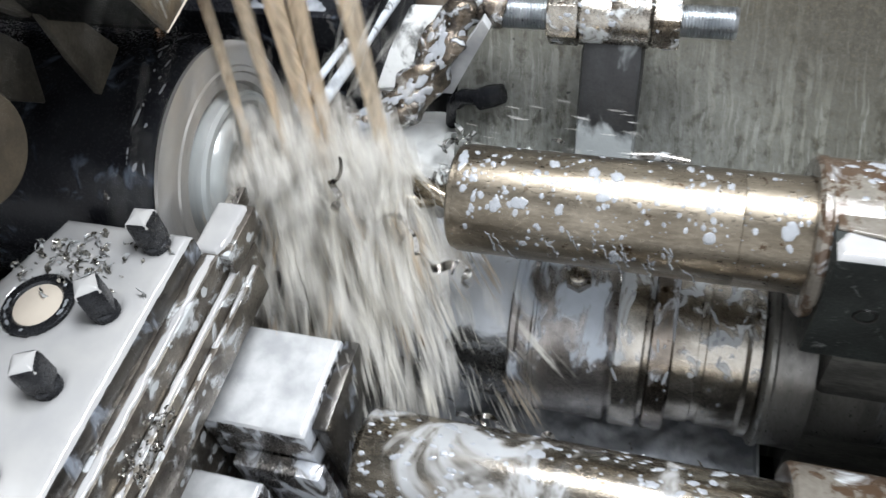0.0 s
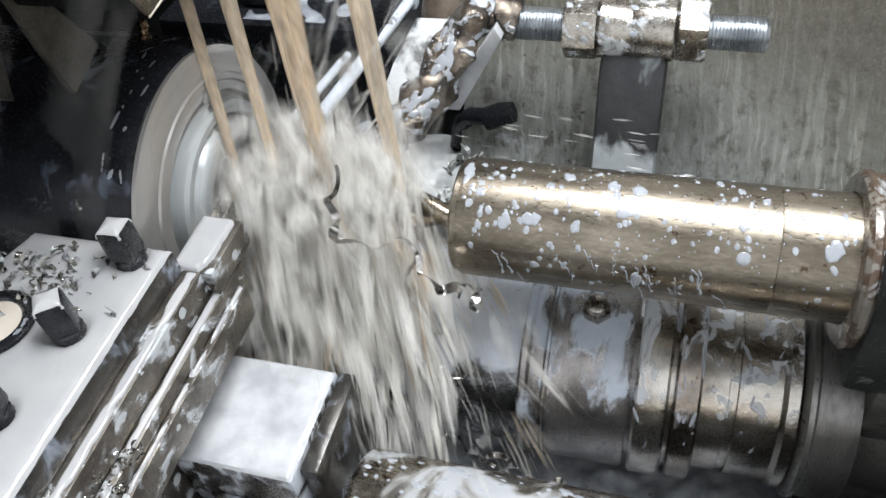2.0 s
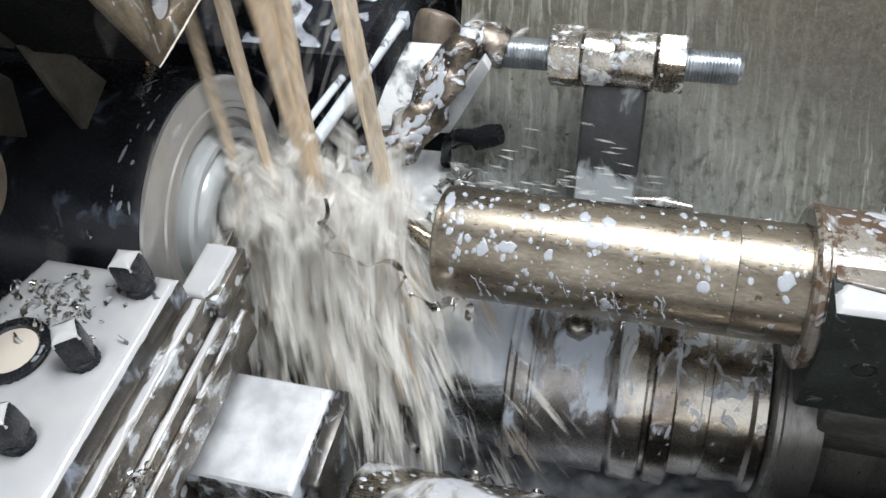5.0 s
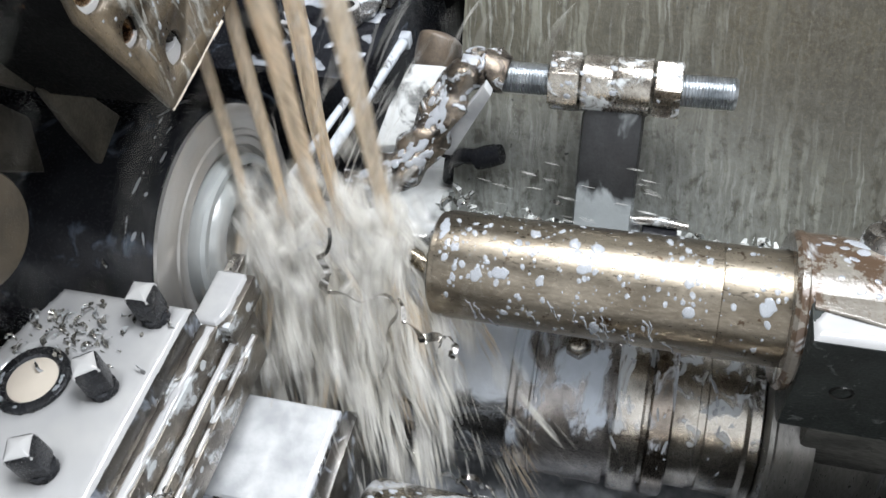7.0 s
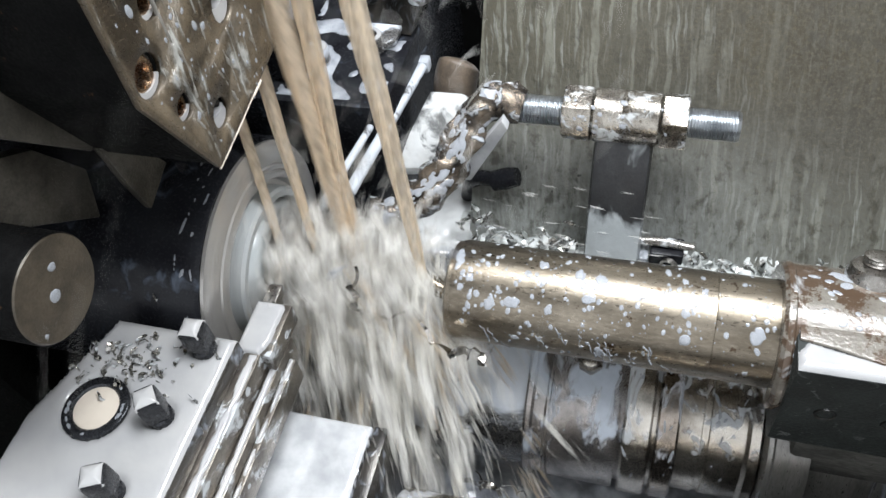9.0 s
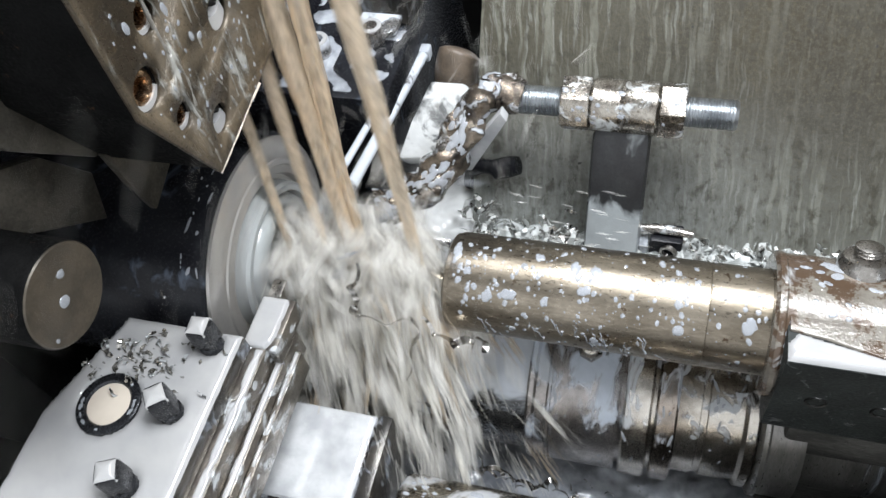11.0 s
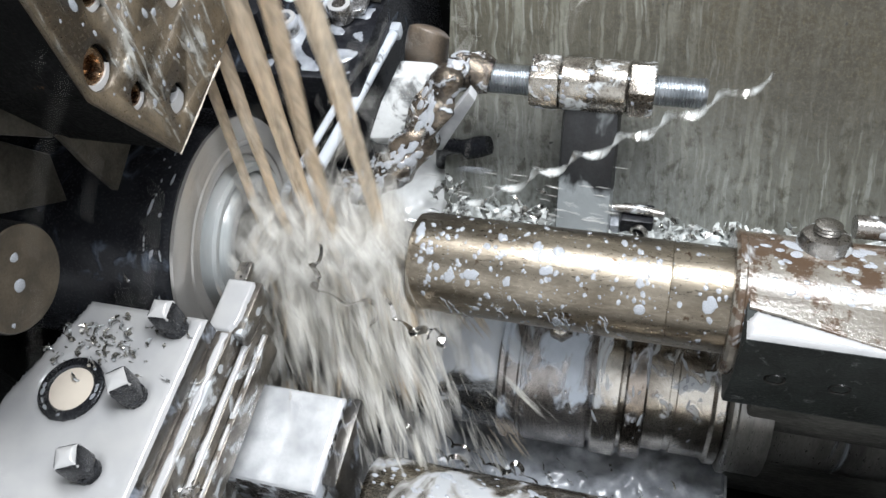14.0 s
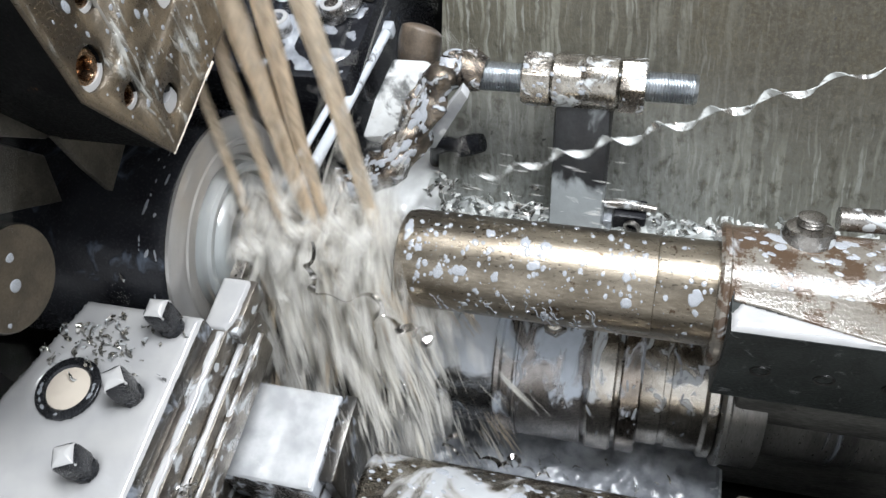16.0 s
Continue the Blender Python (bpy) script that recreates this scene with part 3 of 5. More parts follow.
# ---- headstock: black drum, spinning face, bar ----
hs = thing("headstock_nose", "black painted round headstock housing, wet with coolant", "headstock", (-0.1, AXIS_Y, 0.061))
part("drum", turned([(-0.24, 0), (-0.24, 0.0652), (-0.0415, 0.0652), (-0.039, 0.0640), (-0.039, 0.0)], AXIS_Y, AXIS_Z, 96), M_BLACK, hs)
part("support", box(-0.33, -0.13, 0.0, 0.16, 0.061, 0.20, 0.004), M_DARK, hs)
# Added black box that fills in the darkness behind the drum.
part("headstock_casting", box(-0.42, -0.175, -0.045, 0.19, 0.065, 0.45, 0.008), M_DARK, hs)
rng = random.Random(41)
for k in range(46):
    a, x = radians(rng.uniform(60, 215)), -0.0425 - 0.016 * rng.random() ** 2
    n = Vector((0, math.cos(a), math.sin(a)))
    bead_part(hs, Vector((x, AXIS_Y, AXIS_Z)) + n * 0.0651, n, rng.uniform(0.0003, 0.0009), 0.16, rng.uniform(1.0, 5.0), Vector((rng.uniform(-0.5, 0.5), -math.sin(a), math.cos(a))))
nip = Matrix.Translation((-0.066, 0.0600, 0.3145)) @ Matrix.Rotation(radians(-20), 4, "X") @ Matrix.Rotation(radians(-90), 4, "Y")
part("grease_nipple", turned([(0, 0), (0, 0.0028), (0.0025, 0.0028), (0.003, 0.0019), (0.0055, 0.0019), (0.0062, 0.0026), (0.0085, 0.0018), (0.0085, 0)], 0, 0, 16, m=nip), M_SCREW, hs, "small brass grease nipple")
chuck = thing("spindle_face", "bright turned steel spindle face spinning with the bar", "spindle", (-0.036, AXIS_Y, AXIS_Z))
part("outer_ring", turned([(-0.0388, 0.03), (-0.0388, 0.0632), (-0.0370, 0.0632), (-0.0350, 0.0590), (-0.0348, 0.0520), (-0.0340, 0.0512), (-0.0338, 0.0490), (-0.0346, 0.0482), (-0.0345, 0.0445), (-0.0375, 0.0430), (-0.0375, 0.030)], AXIS_Y, AXIS_Z, 96), M_FACE, chuck)
part("collet_nut", turned([(-0.0375, 0.0405), (-0.0310, 0.0400), (-0.0295, 0.0385), (-0.0295, 0.0355), (-0.0330, 0.0340), (-0.0285, 0.0320), (-0.0270, 0.0295), (-0.0270, 0.0245), (-0.0330, 0.0235), (-0.0330, 0.012)], AXIS_Y, AXIS_Z, 96), M_COLLET, chuck)
for k in range(3):
    part("collet_jaw", box(-0.0325, -0.0240, AXIS_Y - 0.004, AXIS_Y + 0.004, AXIS_Z + 0.0155, AXIS_Z + 0.0240, 0.0008,
                           m=Matrix.Translation((0, AXIS_Y, AXIS_Z)) @ Matrix.Rotation(radians(120 * k + 20), 4, "X") @ Matrix.Translation((0, -AXIS_Y, -AXIS_Z))), M_STEEL, chuck)
part("workpiece_bar", turned([(-0.0335, 0), (-0.0335, 0.0150), (0.018, 0.0150), (0.019, 0.0142), (0.019, 0.0085), (0.016, 0.0082), (0.016, 0)], AXIS_Y, AXIS_Z, 64), M_STEEL, chuck, "grey steel bar being drilled")

# ---- tool plate over the spindle ----
tp = thing("upper_tool_block", "oily brown tool block with counterbored socket screws and white spatter", "tool block", (-0.05, 0.02, 0.37))
outline = [(0.0012, 0.3660), (0.075, 0.3760), (0.110, 0.52), (-0.0185, 0.520), (-0.0205, 0.4160)]
# Body side coloured near black for its unlit front; the face plate stays brown.
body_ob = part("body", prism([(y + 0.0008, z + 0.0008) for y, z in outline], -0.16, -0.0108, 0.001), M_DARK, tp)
plate_ob = part("face_plate", prism(outline, -0.0106, -0.008, 0.0010), M_PLATE, tp)
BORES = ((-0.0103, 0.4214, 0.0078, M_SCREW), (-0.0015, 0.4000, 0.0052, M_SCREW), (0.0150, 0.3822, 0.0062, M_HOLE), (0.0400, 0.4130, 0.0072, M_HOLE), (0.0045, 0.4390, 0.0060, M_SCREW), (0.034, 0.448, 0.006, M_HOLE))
bm = bmesh.new()
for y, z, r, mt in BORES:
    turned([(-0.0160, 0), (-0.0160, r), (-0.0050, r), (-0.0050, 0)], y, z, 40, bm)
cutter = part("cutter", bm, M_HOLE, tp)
for solid in (plate_ob, body_ob):
    bored = solid.modifiers.new("bores", "BOOLEAN")
    bored.object, bored.solver = cutter, "EXACT"
    bored_me = bpy.data.meshes.new_from_object(solid.evaluated_get(bpy.context.evaluated_depsgraph_get()))
    solid.modifiers.clear()
    solid.data = bored_me
bpy.data.objects.remove(cutter)
# Bores listed with M_HOLE get a black plug as the darkness inside.
for y, z, r, mt in BORES:
    bore = [(y + r * 0.985 * math.cos(a), z + r * 0.985 * math.sin(a)) for a in [radians(-200 + 10 * q) for q in range(18)]]
    inner = [(y + r * 0.05 + r * 0.93 * math.cos(a), z + r * 0.24 + r * 0.95 * math.sin(a)) for a in [radians(-45 - 10 * q) for q in range(15)]]
    if mt is M_HOLE:
        inner = [(y + r * 0.05 + r * 0.9 * math.cos(a), z + r * 0.75 + r * 0.9 * math.sin(a)) for a in [radians(-40 - 10 * q) for q in range(11)]]
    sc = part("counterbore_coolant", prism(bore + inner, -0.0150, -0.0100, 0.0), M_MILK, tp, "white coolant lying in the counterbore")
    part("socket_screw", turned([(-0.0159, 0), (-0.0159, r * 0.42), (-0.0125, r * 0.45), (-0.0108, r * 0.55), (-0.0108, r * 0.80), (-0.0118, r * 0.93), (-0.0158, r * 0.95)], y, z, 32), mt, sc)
for line in ([(0.0012, 0.3658), (0.012, 0.3671), (0.024, 0.3686), (0.034, 0.3702), (0.046, 0.3716)],):
    part("edge_coolant", pipe(bend([(-0.0085, *q) for q in line], 8), [0.0004 + 0.0005 * abs(noise.noise(Vector((q * 0.35, 2, 0)))) + (0.0004 if q > 26 else 0) for q in range(33)], 10), M_CREAM, tp, "cream coolant along the lower edge")
rng = random.Random(31)
for line in (((0.024, 0.470), (0.0245, 0.440), (0.0235, 0.415), (0.0225, 0.400), (0.0250, 0.388), (0.0265, 0.378)), ((0.008, 0.470), (0.007, 0.445), (0.0060, 0.425), (0.0085, 0.410), (0.0060, 0.398)),
             ((0.0010, 0.3920), (0.0032, 0.385), (0.0040, 0.378), (0.0035, 0.370)), ((0.030, 0.400), (0.0310, 0.388), (0.0300, 0.380))):
    way = bend([(-0.0085, *q) for q in line], 8)
    part("coolant_run", pipe(way, [0.0007 + 0.0007 * noise.noise(Vector((q * 0.4, line[0][0] * 900, 3))) for q in range(len(way))], 8), M_RUN, tp)
for k in range(150):
    y, z = rng.uniform(-0.016, 0.060), rng.uniform(0.370, 0.47)
    if y < 0.0012 - (z - 0.366) * 0.42 + 0.003 or min(math.hypot(y - q[0], z - q[1]) - q[2] for q in BORES) < 0.0012:
        continue
    bead_part(tp, (-0.0080, y, z), (1, 0, 0), rng.uniform(0.0003, 0.0007) + 0.0010 * rng.random() ** 4, 0.22, rng.uniform(1.0, 1.9), (0, 0.1, -1))
# guard brackets and round boss at the spindle's side
gb = thing("guard_bracket", "dull grey steel guard bracket with a bent pointed lip", "bracket", (-0.09, 0.0, 0.33))
part("lip", prism([(0.0056, 0.3280), (0.0270, 0.3355), (0.0140, 0.362), (-0.0010, 0.372), (0.0015, 0.349)], -0.062, -0.0585, 0.0008), M_GUARD, gb)
part("arm", prism([(-0.0010, 0.3700), (0.0060, 0.374), (-0.012, 0.4220), (-0.045, 0.445), (-0.030, 0.405)], -0.070, -0.0625, 0.0008), M_GUARD, gb)
part("back_plate", prism([(-0.004, 0.330), (0.004, 0.352), (-0.012, 0.380), (-0.045, 0.402), (-0.050, 0.375)], -0.086, -0.078, 0.001), M_GUARD, gb)
bs = thing("round_boss", "round brown steel guide boss with coolant drops on its face", "boss", (-0.1, -0.0615, 0.3645))
# Shaft coloured near black for the shade behind its brown face.
part("shaft", turned([(-0.22, 0), (-0.22, 0.0205), (-0.0465, 0.0205), (-0.0455, 0.0198)], -0.0615, 0.3645, 64), M_DARK, bs)
part("face", turned([(-0.0456, 0.0200), (-0.0450, 0.0195), (-0.0450, 0.0)], -0.0615, 0.3645, 64), M_BOSS, bs, "brown machined end face")
for y, z, r in ((-0.0635, 0.3635, 0.0026), (-0.0575, 0.3725, 0.0018), (-0.0760, 0.3560, 0.0011)):
    bead_part(bs, (-0.0450, y, z), (1, 0, 0), r, 0.22)
part("mounting", box(-0.30, -0.12, -0.12, -0.03, 0.30, 0.46, 0.006), M_DARK, bs)

# ---- front tool post with square-headed clamp bolts ----
TOP = 0.2885
blk = thing("clamp_block", "black steel tool clamp block flooded with white coolant", "tool post", (-0.05, -0.09, 0.061))
part("body", slab([(-0.0142, -0.0306, TOP), (-0.0142, -0.235, TOP), (-0.092, -0.235, TOP), (-0.092, -0.082, TOP), (-0.0895, -0.076, TOP), (-0.074, -0.0306, TOP)], (0, 0, -0.0105), 0.0012), M_BLKSIDE, blk)
part("base", box(-0.0725, -0.0202, -0.233, -0.034, 0.061, 0.2778, 0.001), M_DARK, blk)
for k, (x, y, a) in enumerate(((-0.0273, -0.0376, 4), (-0.0317, -0.0715, 38), (-0.0365, -0.1055, 24), (-0.0395, -0.142, 10))):
    rot = Matrix.Translation((x, y, TOP)) @ Matrix.Rotation(radians(a), 4, "Z")
    bt = part("clamp_bolt", box(-0.0050, 0.0050, -0.0050, 0.0050, 0.0035, 0.0186, 0.0019, m=rot), M_BOLT, blk, "square-headed black clamp bolt with coolant on top")
    part("collar", turned([(-0.002, 0), (-0.002, 0.0056), (0.0032, 0.0056), (0.0040, 0.0048), (0.0040, 0)], 0, 0, 28, m=rot @ Matrix.Rotation(radians(-90), 4, "Y")), M_BOLT, bt)
    part("coolant_cap", film(-0.0048, 0.0048, -0.0048, 0.0048, 0.0168, 0.0032, 24, 0.0046, 0.0, k), M_MILK, bt, "white coolant cap")
    bt.children[-1].data.transform(Matrix.Translation(-origin_of(bt)) @ rot @ Matrix.Translation(origin_of(bt)))
RX, RY = -0.0620, -0.0735
rg = part("round_recess", turned([(-0.001, 0.0090), (-0.001, 0.0146), (0.0016, 0.0146), (0.0020, 0.0138), (0.0020, 0.0108), (0.0012, 0.0100), (-0.001, 0.0092)], 0, 0, 48,
                                 m=Matrix.Translation((RX, RY, TOP)) @ Matrix.Rotation(radians(-90), 4, "Y")), M_BOLT, blk, "black ring round a recess filled with coolant")
part("coolant_fill", turned([(-0.001, 0), (-0.0010, 0.0099), (0.0010, 0.0099), (0.0013, 0.0080), (0.0014, 0)], 0, 0, 40, m=Matrix.Translation((RX, RY, TOP)) @ Matrix.Rotation(radians(-90), 4, "Y")), M_CREAM, rg, "cream coolant")


rng = random.Random(57)
for k in range(11):
    a = rng.uniform(0, 2 * math.pi)
    bead_part(blk, (RX + 0.0124 * math.cos(a), RY + 0.0124 * math.sin(a), TOP + 0.0020), (0, 0, 1), rng.uniform(0.0003, 0.0009), 0.12, rng.uniform(1.0, 2.6), (-math.sin(a), math.cos(a), 0))


def clear_of(u, v):
    """How far a place on the block lies from the bolts, the ring and the cut-off rear corner."""
    d = min(math.hypot(u - RX, v - RY) - 0.0150, 0.946 * (u + 0.0736) - 0.323 * (v + 0.0306))
    for x, y in ((-0.0273, -0.0376), (-0.0317, -0.0715), (-0.0365, -0.1055), (-0.0395, -0.142)):
        d = min(d, math.hypot(u - x, v - y) - 0.0058)
    return d


solo("coolant_pool", film(-0.0915, -0.0146, -0.233, -0.0308, TOP + 0.0002, 0.0019, 88, 0.0042, 0.0014, 3, clear_of), M_MILK, "white coolant pool lying on the clamp block", "coolant", kind="stuff")
# stepped tool shanks beside the block
steps = ((-0.0198, -0.0074, 0.2776, -0.0025, 0.0135), (-0.0072, -0.0026, 0.2650, -0.012, 0.018), (-0.0024, 0.0010, 0.2590, -0.020, 0.016))
for k, (x0, x1, z, ye, high) in enumerate(steps):
    sh = thing("tool_shank", "long steel tool shank with coolant along its top edge", "tool shank", ((x0 + x1) / 2, -0.1, 0.061), "tool shanks in the post")
    part("bar", box(x0, x1, -0.23, ye, z - high, z, 0.0007), M_SIDE, sh)
    part("foot_bar", box(x0 + 0.0006, min(x1 - 0.0006, -0.0140) if k == 0 else x1 - 0.0006, -0.229, ye - 0.004 if k == 0 else -0.155, 0.061, z - high - 0.0002, 0.0007), M_SIDE, sh)
    part("coolant_film", film(-0.0125 if k == 0 else x0 + 0.0008, x1 - 0.0008, -0.228, ye - 0.0005 if k else -0.0305, z + 0.0001, 0.0009, 20, 0.0011, 0.0022 if k == 0 else 0.0044, k), M_MILK, sh, "white coolant film")
    if k == 0:
        part("nose_film", film(x0 + 0.0002, -0.0032, -0.0303, ye - 0.0004, z + 0.0003, 0.0016, 36, 0.0030, 0.0060, 8), M_MILK, sh, "white coolant film")
        part("nose_block", box(x1 + 0.0001, -0.0026, -0.0305, ye, 0.2656, z + 0.0001, 0.0006), M_SIDE, sh)
        tip = prism([(-0.0024, 0.2690), (-0.0024, 0.2770), (0.0065, 0.2780), (0.0085, 0.2770), (0.0060, 0.2700)], -0.0180, -0.0115, 0.0005)
        part("insert", tip, M_STEEL, sh, "cutting insert at the shank's nose")

# ---- square blocks in front ----
for nm, x0, x1, y0, y1, z in (("square_tool_block", -0.0128, 0.0372, -0.0815, -0.0325, 0.2270), ("low_tool_block", -0.0195, 0.0190, -0.150, -0.0965, 0.2080)):
    sq = thing(nm, "square steel block with a flat top flooded by thin white coolant", "tool block", ((x0 + x1) / 2, (y0 + y1) / 2, 0.061), "square blocks on the bed")
    part("body", box(x0, x1, y0, y1, z - 0.034, z, 0.0012), M_BAND, sq)
    part("foot", box(x0 + 0.004 + (0.008 if nm[0] == "l" else 0.0), x1 - 0.003, y0 + 0.004, y1 - 0.002, 0.061, z - 0.0345, 0.0012), M_SIDE, sq)
    part("coolant_film", film(x0 + 0.0003, x1 - 0.0003, y0 + 0.0003, y1 - 0.0003, z + 0.0001, 0.0011, 50, 0.0025, 0.0008, 11), M_GREYMILK, sq, "thin white coolant film")
    if nm[0] == "s":
        part("side_cheek", box(x1 + 0.0003, x1 + 0.0075, y0 + 0.006, y1 + 0.0015, 0.15, z - 0.0015, 0.0014), M_BLKSIDE, sq)
        part("front_step", box(x0 + 0.012, x1 + 0.004, y0 - 0.0085, y0 - 0.0003, 0.15, z - 0.022, 0.0014), M_BAND, sq)

# ---- drill sleeve, its holder and the slide: they feed towards the spindle ----
sl = thing("drill_slide", "oily steel drill sleeve in a mottled clamp holder, beaded with coolant", "drill holder", (0.15, AXIS_Y, AXIS_Z))
X0, XC = 0.0768, 0.2245
part("sleeve", turned([(X0 + 0.004, 0.0), (X0 + 0.004, 0.0100), (X0, 0.0110), (X0, 0.0222), (X0 + 0.0010, 0.0235), (X0 + 0.0030, 0.0236), (X0 + 0.0032, 0.0242), (X0 + 0.0050, 0.0245), (XC - 0.026, 0.0245), (XC - 0.0258, 0.0242),
                       (XC - 0.0252, 0.0245), (XC + 0.02, 0.0245)], AXIS_Y, AXIS_Z, 96), M_SLEEVE, sl, "ground brownish steel sleeve")
bm = bmesh.new()
for fl in range(2):
    pts, rad = [], []
    for k in range(60):
        x = 0.0185 + (X0 + 0.012 - 0.0185) * k / 59
        a = fl * math.pi + k * 0.13
        pts.append((x, AXIS_Y + 0.0040 * math.cos(a), AXIS_Z + 0.0040 * math.sin(a)))
        rad.append(0.0044 if k > 4 else 0.0010 + 0.0008 * k)
    pipe(pts, rad, 12, bm)
part("drill_bit", bm, M_DRILL, sl, "bronze-coloured twist drill")
part("collar", turned([(XC, 0.0250), (XC, 0.0318), (XC + 0.0015, 0.0335), (XC + 0.0040, 0.0335), (XC + 0.0048, 0.0328), (XC + 0.10, 0.0328), (XC + 0.10, 0.0)], AXIS_Y, AXIS_Z, 96), M_COLLAR, sl, "rust-mottled clamp collar")
LEDGE, FRONT = 0.2840, 0.0005
part("casting_web", slab([(XC + 0.0060, 0.0150, LEDGE + 0.0002), (XC + 0.020, 0.0128, LEDGE + 0.0002), (XC + 0.042, 0.0072, LEDGE + 0.0002), (XC + 0.070, FRONT + 0.0008, LEDGE + 0.0002), (XC + 0.198, FRONT + 0.0008, LEDGE + 0.0002),
                          (XC + 0.198, 0.0300, LEDGE + 0.0002), (XC + 0.0060, 0.0300, LEDGE + 0.0002)], (0, 0.0006, 0.0012), 0.0005), M_COLLAR, sl, "rust-mottled web between collar and clamp")
# Front faces away from the lamp; that shade is painted as black.
clamp = part("clamp_body", prism([(FRONT + 0.002, 0.2190), (FRONT, 0.2225), (FRONT, LEDGE), (0.0200, LEDGE), (0.0640, 0.2650), (0.0640, 0.2190)], XC + 0.0050, XC + 0.20, 0.002), M_CAST, sl, "clamp body coloured dark for its shaded front")
for x in (0.2470, 0.2730, 0.300):
    # Black disc in place of the shade in the screw's hole.
    part("grub_screw", turned([(-0.003, 0), (-0.003, 0.0030), (0.0003, 0.0036), (0.0006, 0.0044), (-0.001, 0.0048)], 0, 0, 20,
                              m=Matrix.Translation((x, FRONT - 0.0002, 0.2530)) @ Matrix.Rotation(radians(-90), 4, "Z")), M_HOLE, clamp)
part("ledge_coolant", film(XC + 0.0055, XC + 0.082, FRONT + 0.0006, 0.0150, LEDGE + 0.0001, 0.0026, 90, 0.0045, 0.0016, 21, lambda u, v: min(0.0150 - (u - XC - 0.006) * 0.205 - v, (u - XC - 0.0055) - max(0.0, v - 0.008) * 0.6)), M_MILK, sl, "white coolant lying on the holder ledge")
dm = Matrix.Translation((0.2600, 0.0520, 0.2830)) @ Matrix.Rotation(radians(-24), 4, "X") @ Matrix.Rotation(radians(-90), 4, "Y")
dome = part("dome_nut", turned([(-0.006, 0), (-0.006, 0.0115), (0.003, 0.0112), (0.0062, 0.0095), (0.0072, 0.0066), (0.0072, 0.0)], 0, 0, 36, m=dm), M_STEEL, sl, "wet domed nut")
part("stud", turned([(0.006, 0.0058)] + [(0.0072 + 0.0008 * k, 0.0058 if k % 2 else 0.0052) for k in range(6)] + [(0.0122, 0.004), (0.0122, 0)], 0, 0, 24, m=dm), M_STEEL, dome)
part("rear_bar", pipe([(0.275, 0.070, 0.276), (0.31, 0.071, 0.276), (0.42, 0.071, 0.276)], [0.0055] * 3, 20), M_STEEL, sl)
part("slide_body", box(XC + 0.0215, XC + 0.24, 0.010, 0.09, 0.075, 0.2188, 0.003), M_SLIDE, sl, "black ribbed slide casting")
rng = random.Random(5)
bm = bmesh.new()
for k in range(380):
    x = rng.uniform(X0 + 0.004, XC - 0.002)
    a = radians(rng.triangular(28, 205, 100))
    r = 0.0003 + 0.0010 * rng.random() ** 3
    n = Vector((0, math.cos(a), math.sin(a)))
    if rng.random() < 0.13:
        bead_part(sl, Vector((x, AXIS_Y, AXIS_Z)) + n * 0.02445, n, 0.0009 + 0.0018 * rng.random() ** 2, 0.26, rng.uniform(1.0, 1.6), Vector((rng.uniform(-0.6, 0.6), -math.sin(a), math.cos(a))))
        continue
    bead(bm, Vector((x, AXIS_Y, AXIS_Z)) + n * 0.02445, n, r, 0.32, rng.uniform(1.0, 1.7), Vector((rng.uniform(-0.6, 0.6), -math.sin(a), math.cos(a))))
for k in range(8):  # milky patch at the nose
    a = radians(rng.uniform(70, 150))
    n = Vector((0, math.cos(a), math.sin(a)))
    bead_part(sl, Vector((X0 + 0.005 + 0.012 * rng.random() ** 2, AXIS_Y, AXIS_Z)) + n * 0.0244, n, rng.uniform(0.0010, 0.0024), 0.16, rng.uniform(1.0, 1.7), Vector((rng.uniform(-0.4, 0.4), -math.sin(a), math.cos(a))))
for k in range(16):
    x, a0 = rng.uniform(X0 + 0.01, XC - 0.004), radians(rng.uniform(150, 190))
    pts, rad = [], []
    for j in range(10):
        a = a0 + j * radians(rng.uniform(1.5, 3.2))
        x += rng.uniform(-0.0006, 0.0012)
        n = Vector((0, math.cos(a), math.sin(a)))
        pts.append(Vector((x, AXIS_Y, AXIS_Z)) + n * 0.0245)
        rad.append(rng.uniform(0.0002, 0.0004))
    rad[-1] = 0.0008
    pipe(pts, rad, 6, bm)
dr = part("spatter", bm, M_BEAD, sl, "white coolant beads and runs on the sleeve")
dr["kind"] = "stuff"
bm = bmesh.new()
for k in range(150):
    x = rng.uniform(XC + 0.005, XC + 0.095)
    a = radians(rng.uniform(55, 145))
    n = Vector((0, math.cos(a), math.sin(a)))
    if rng.random() < 0.16:
        bead_part(sl, Vector((x, AXIS_Y, AXIS_Z)) + n * 0.0327, n, rng.uniform(0.0009, 0.0024), 0.16, rng.uniform(1.2, 2.2), Vector((1, rng.uniform(-0.5, 0.5), 0)))
        continue
    bead(bm, Vector((x, AXIS_Y, AXIS_Z)) + n * 0.0327, n, rng.uniform(0.0004, 0.0014), 0.22, rng.uniform(1, 2.2), Vector((1, rng.uniform(-0.5, 0.5), 0)))
cb = part("collar_spatter", bm, M_BEAD, sl, "white coolant patches on the collar")
cb["kind"] = "stuff"

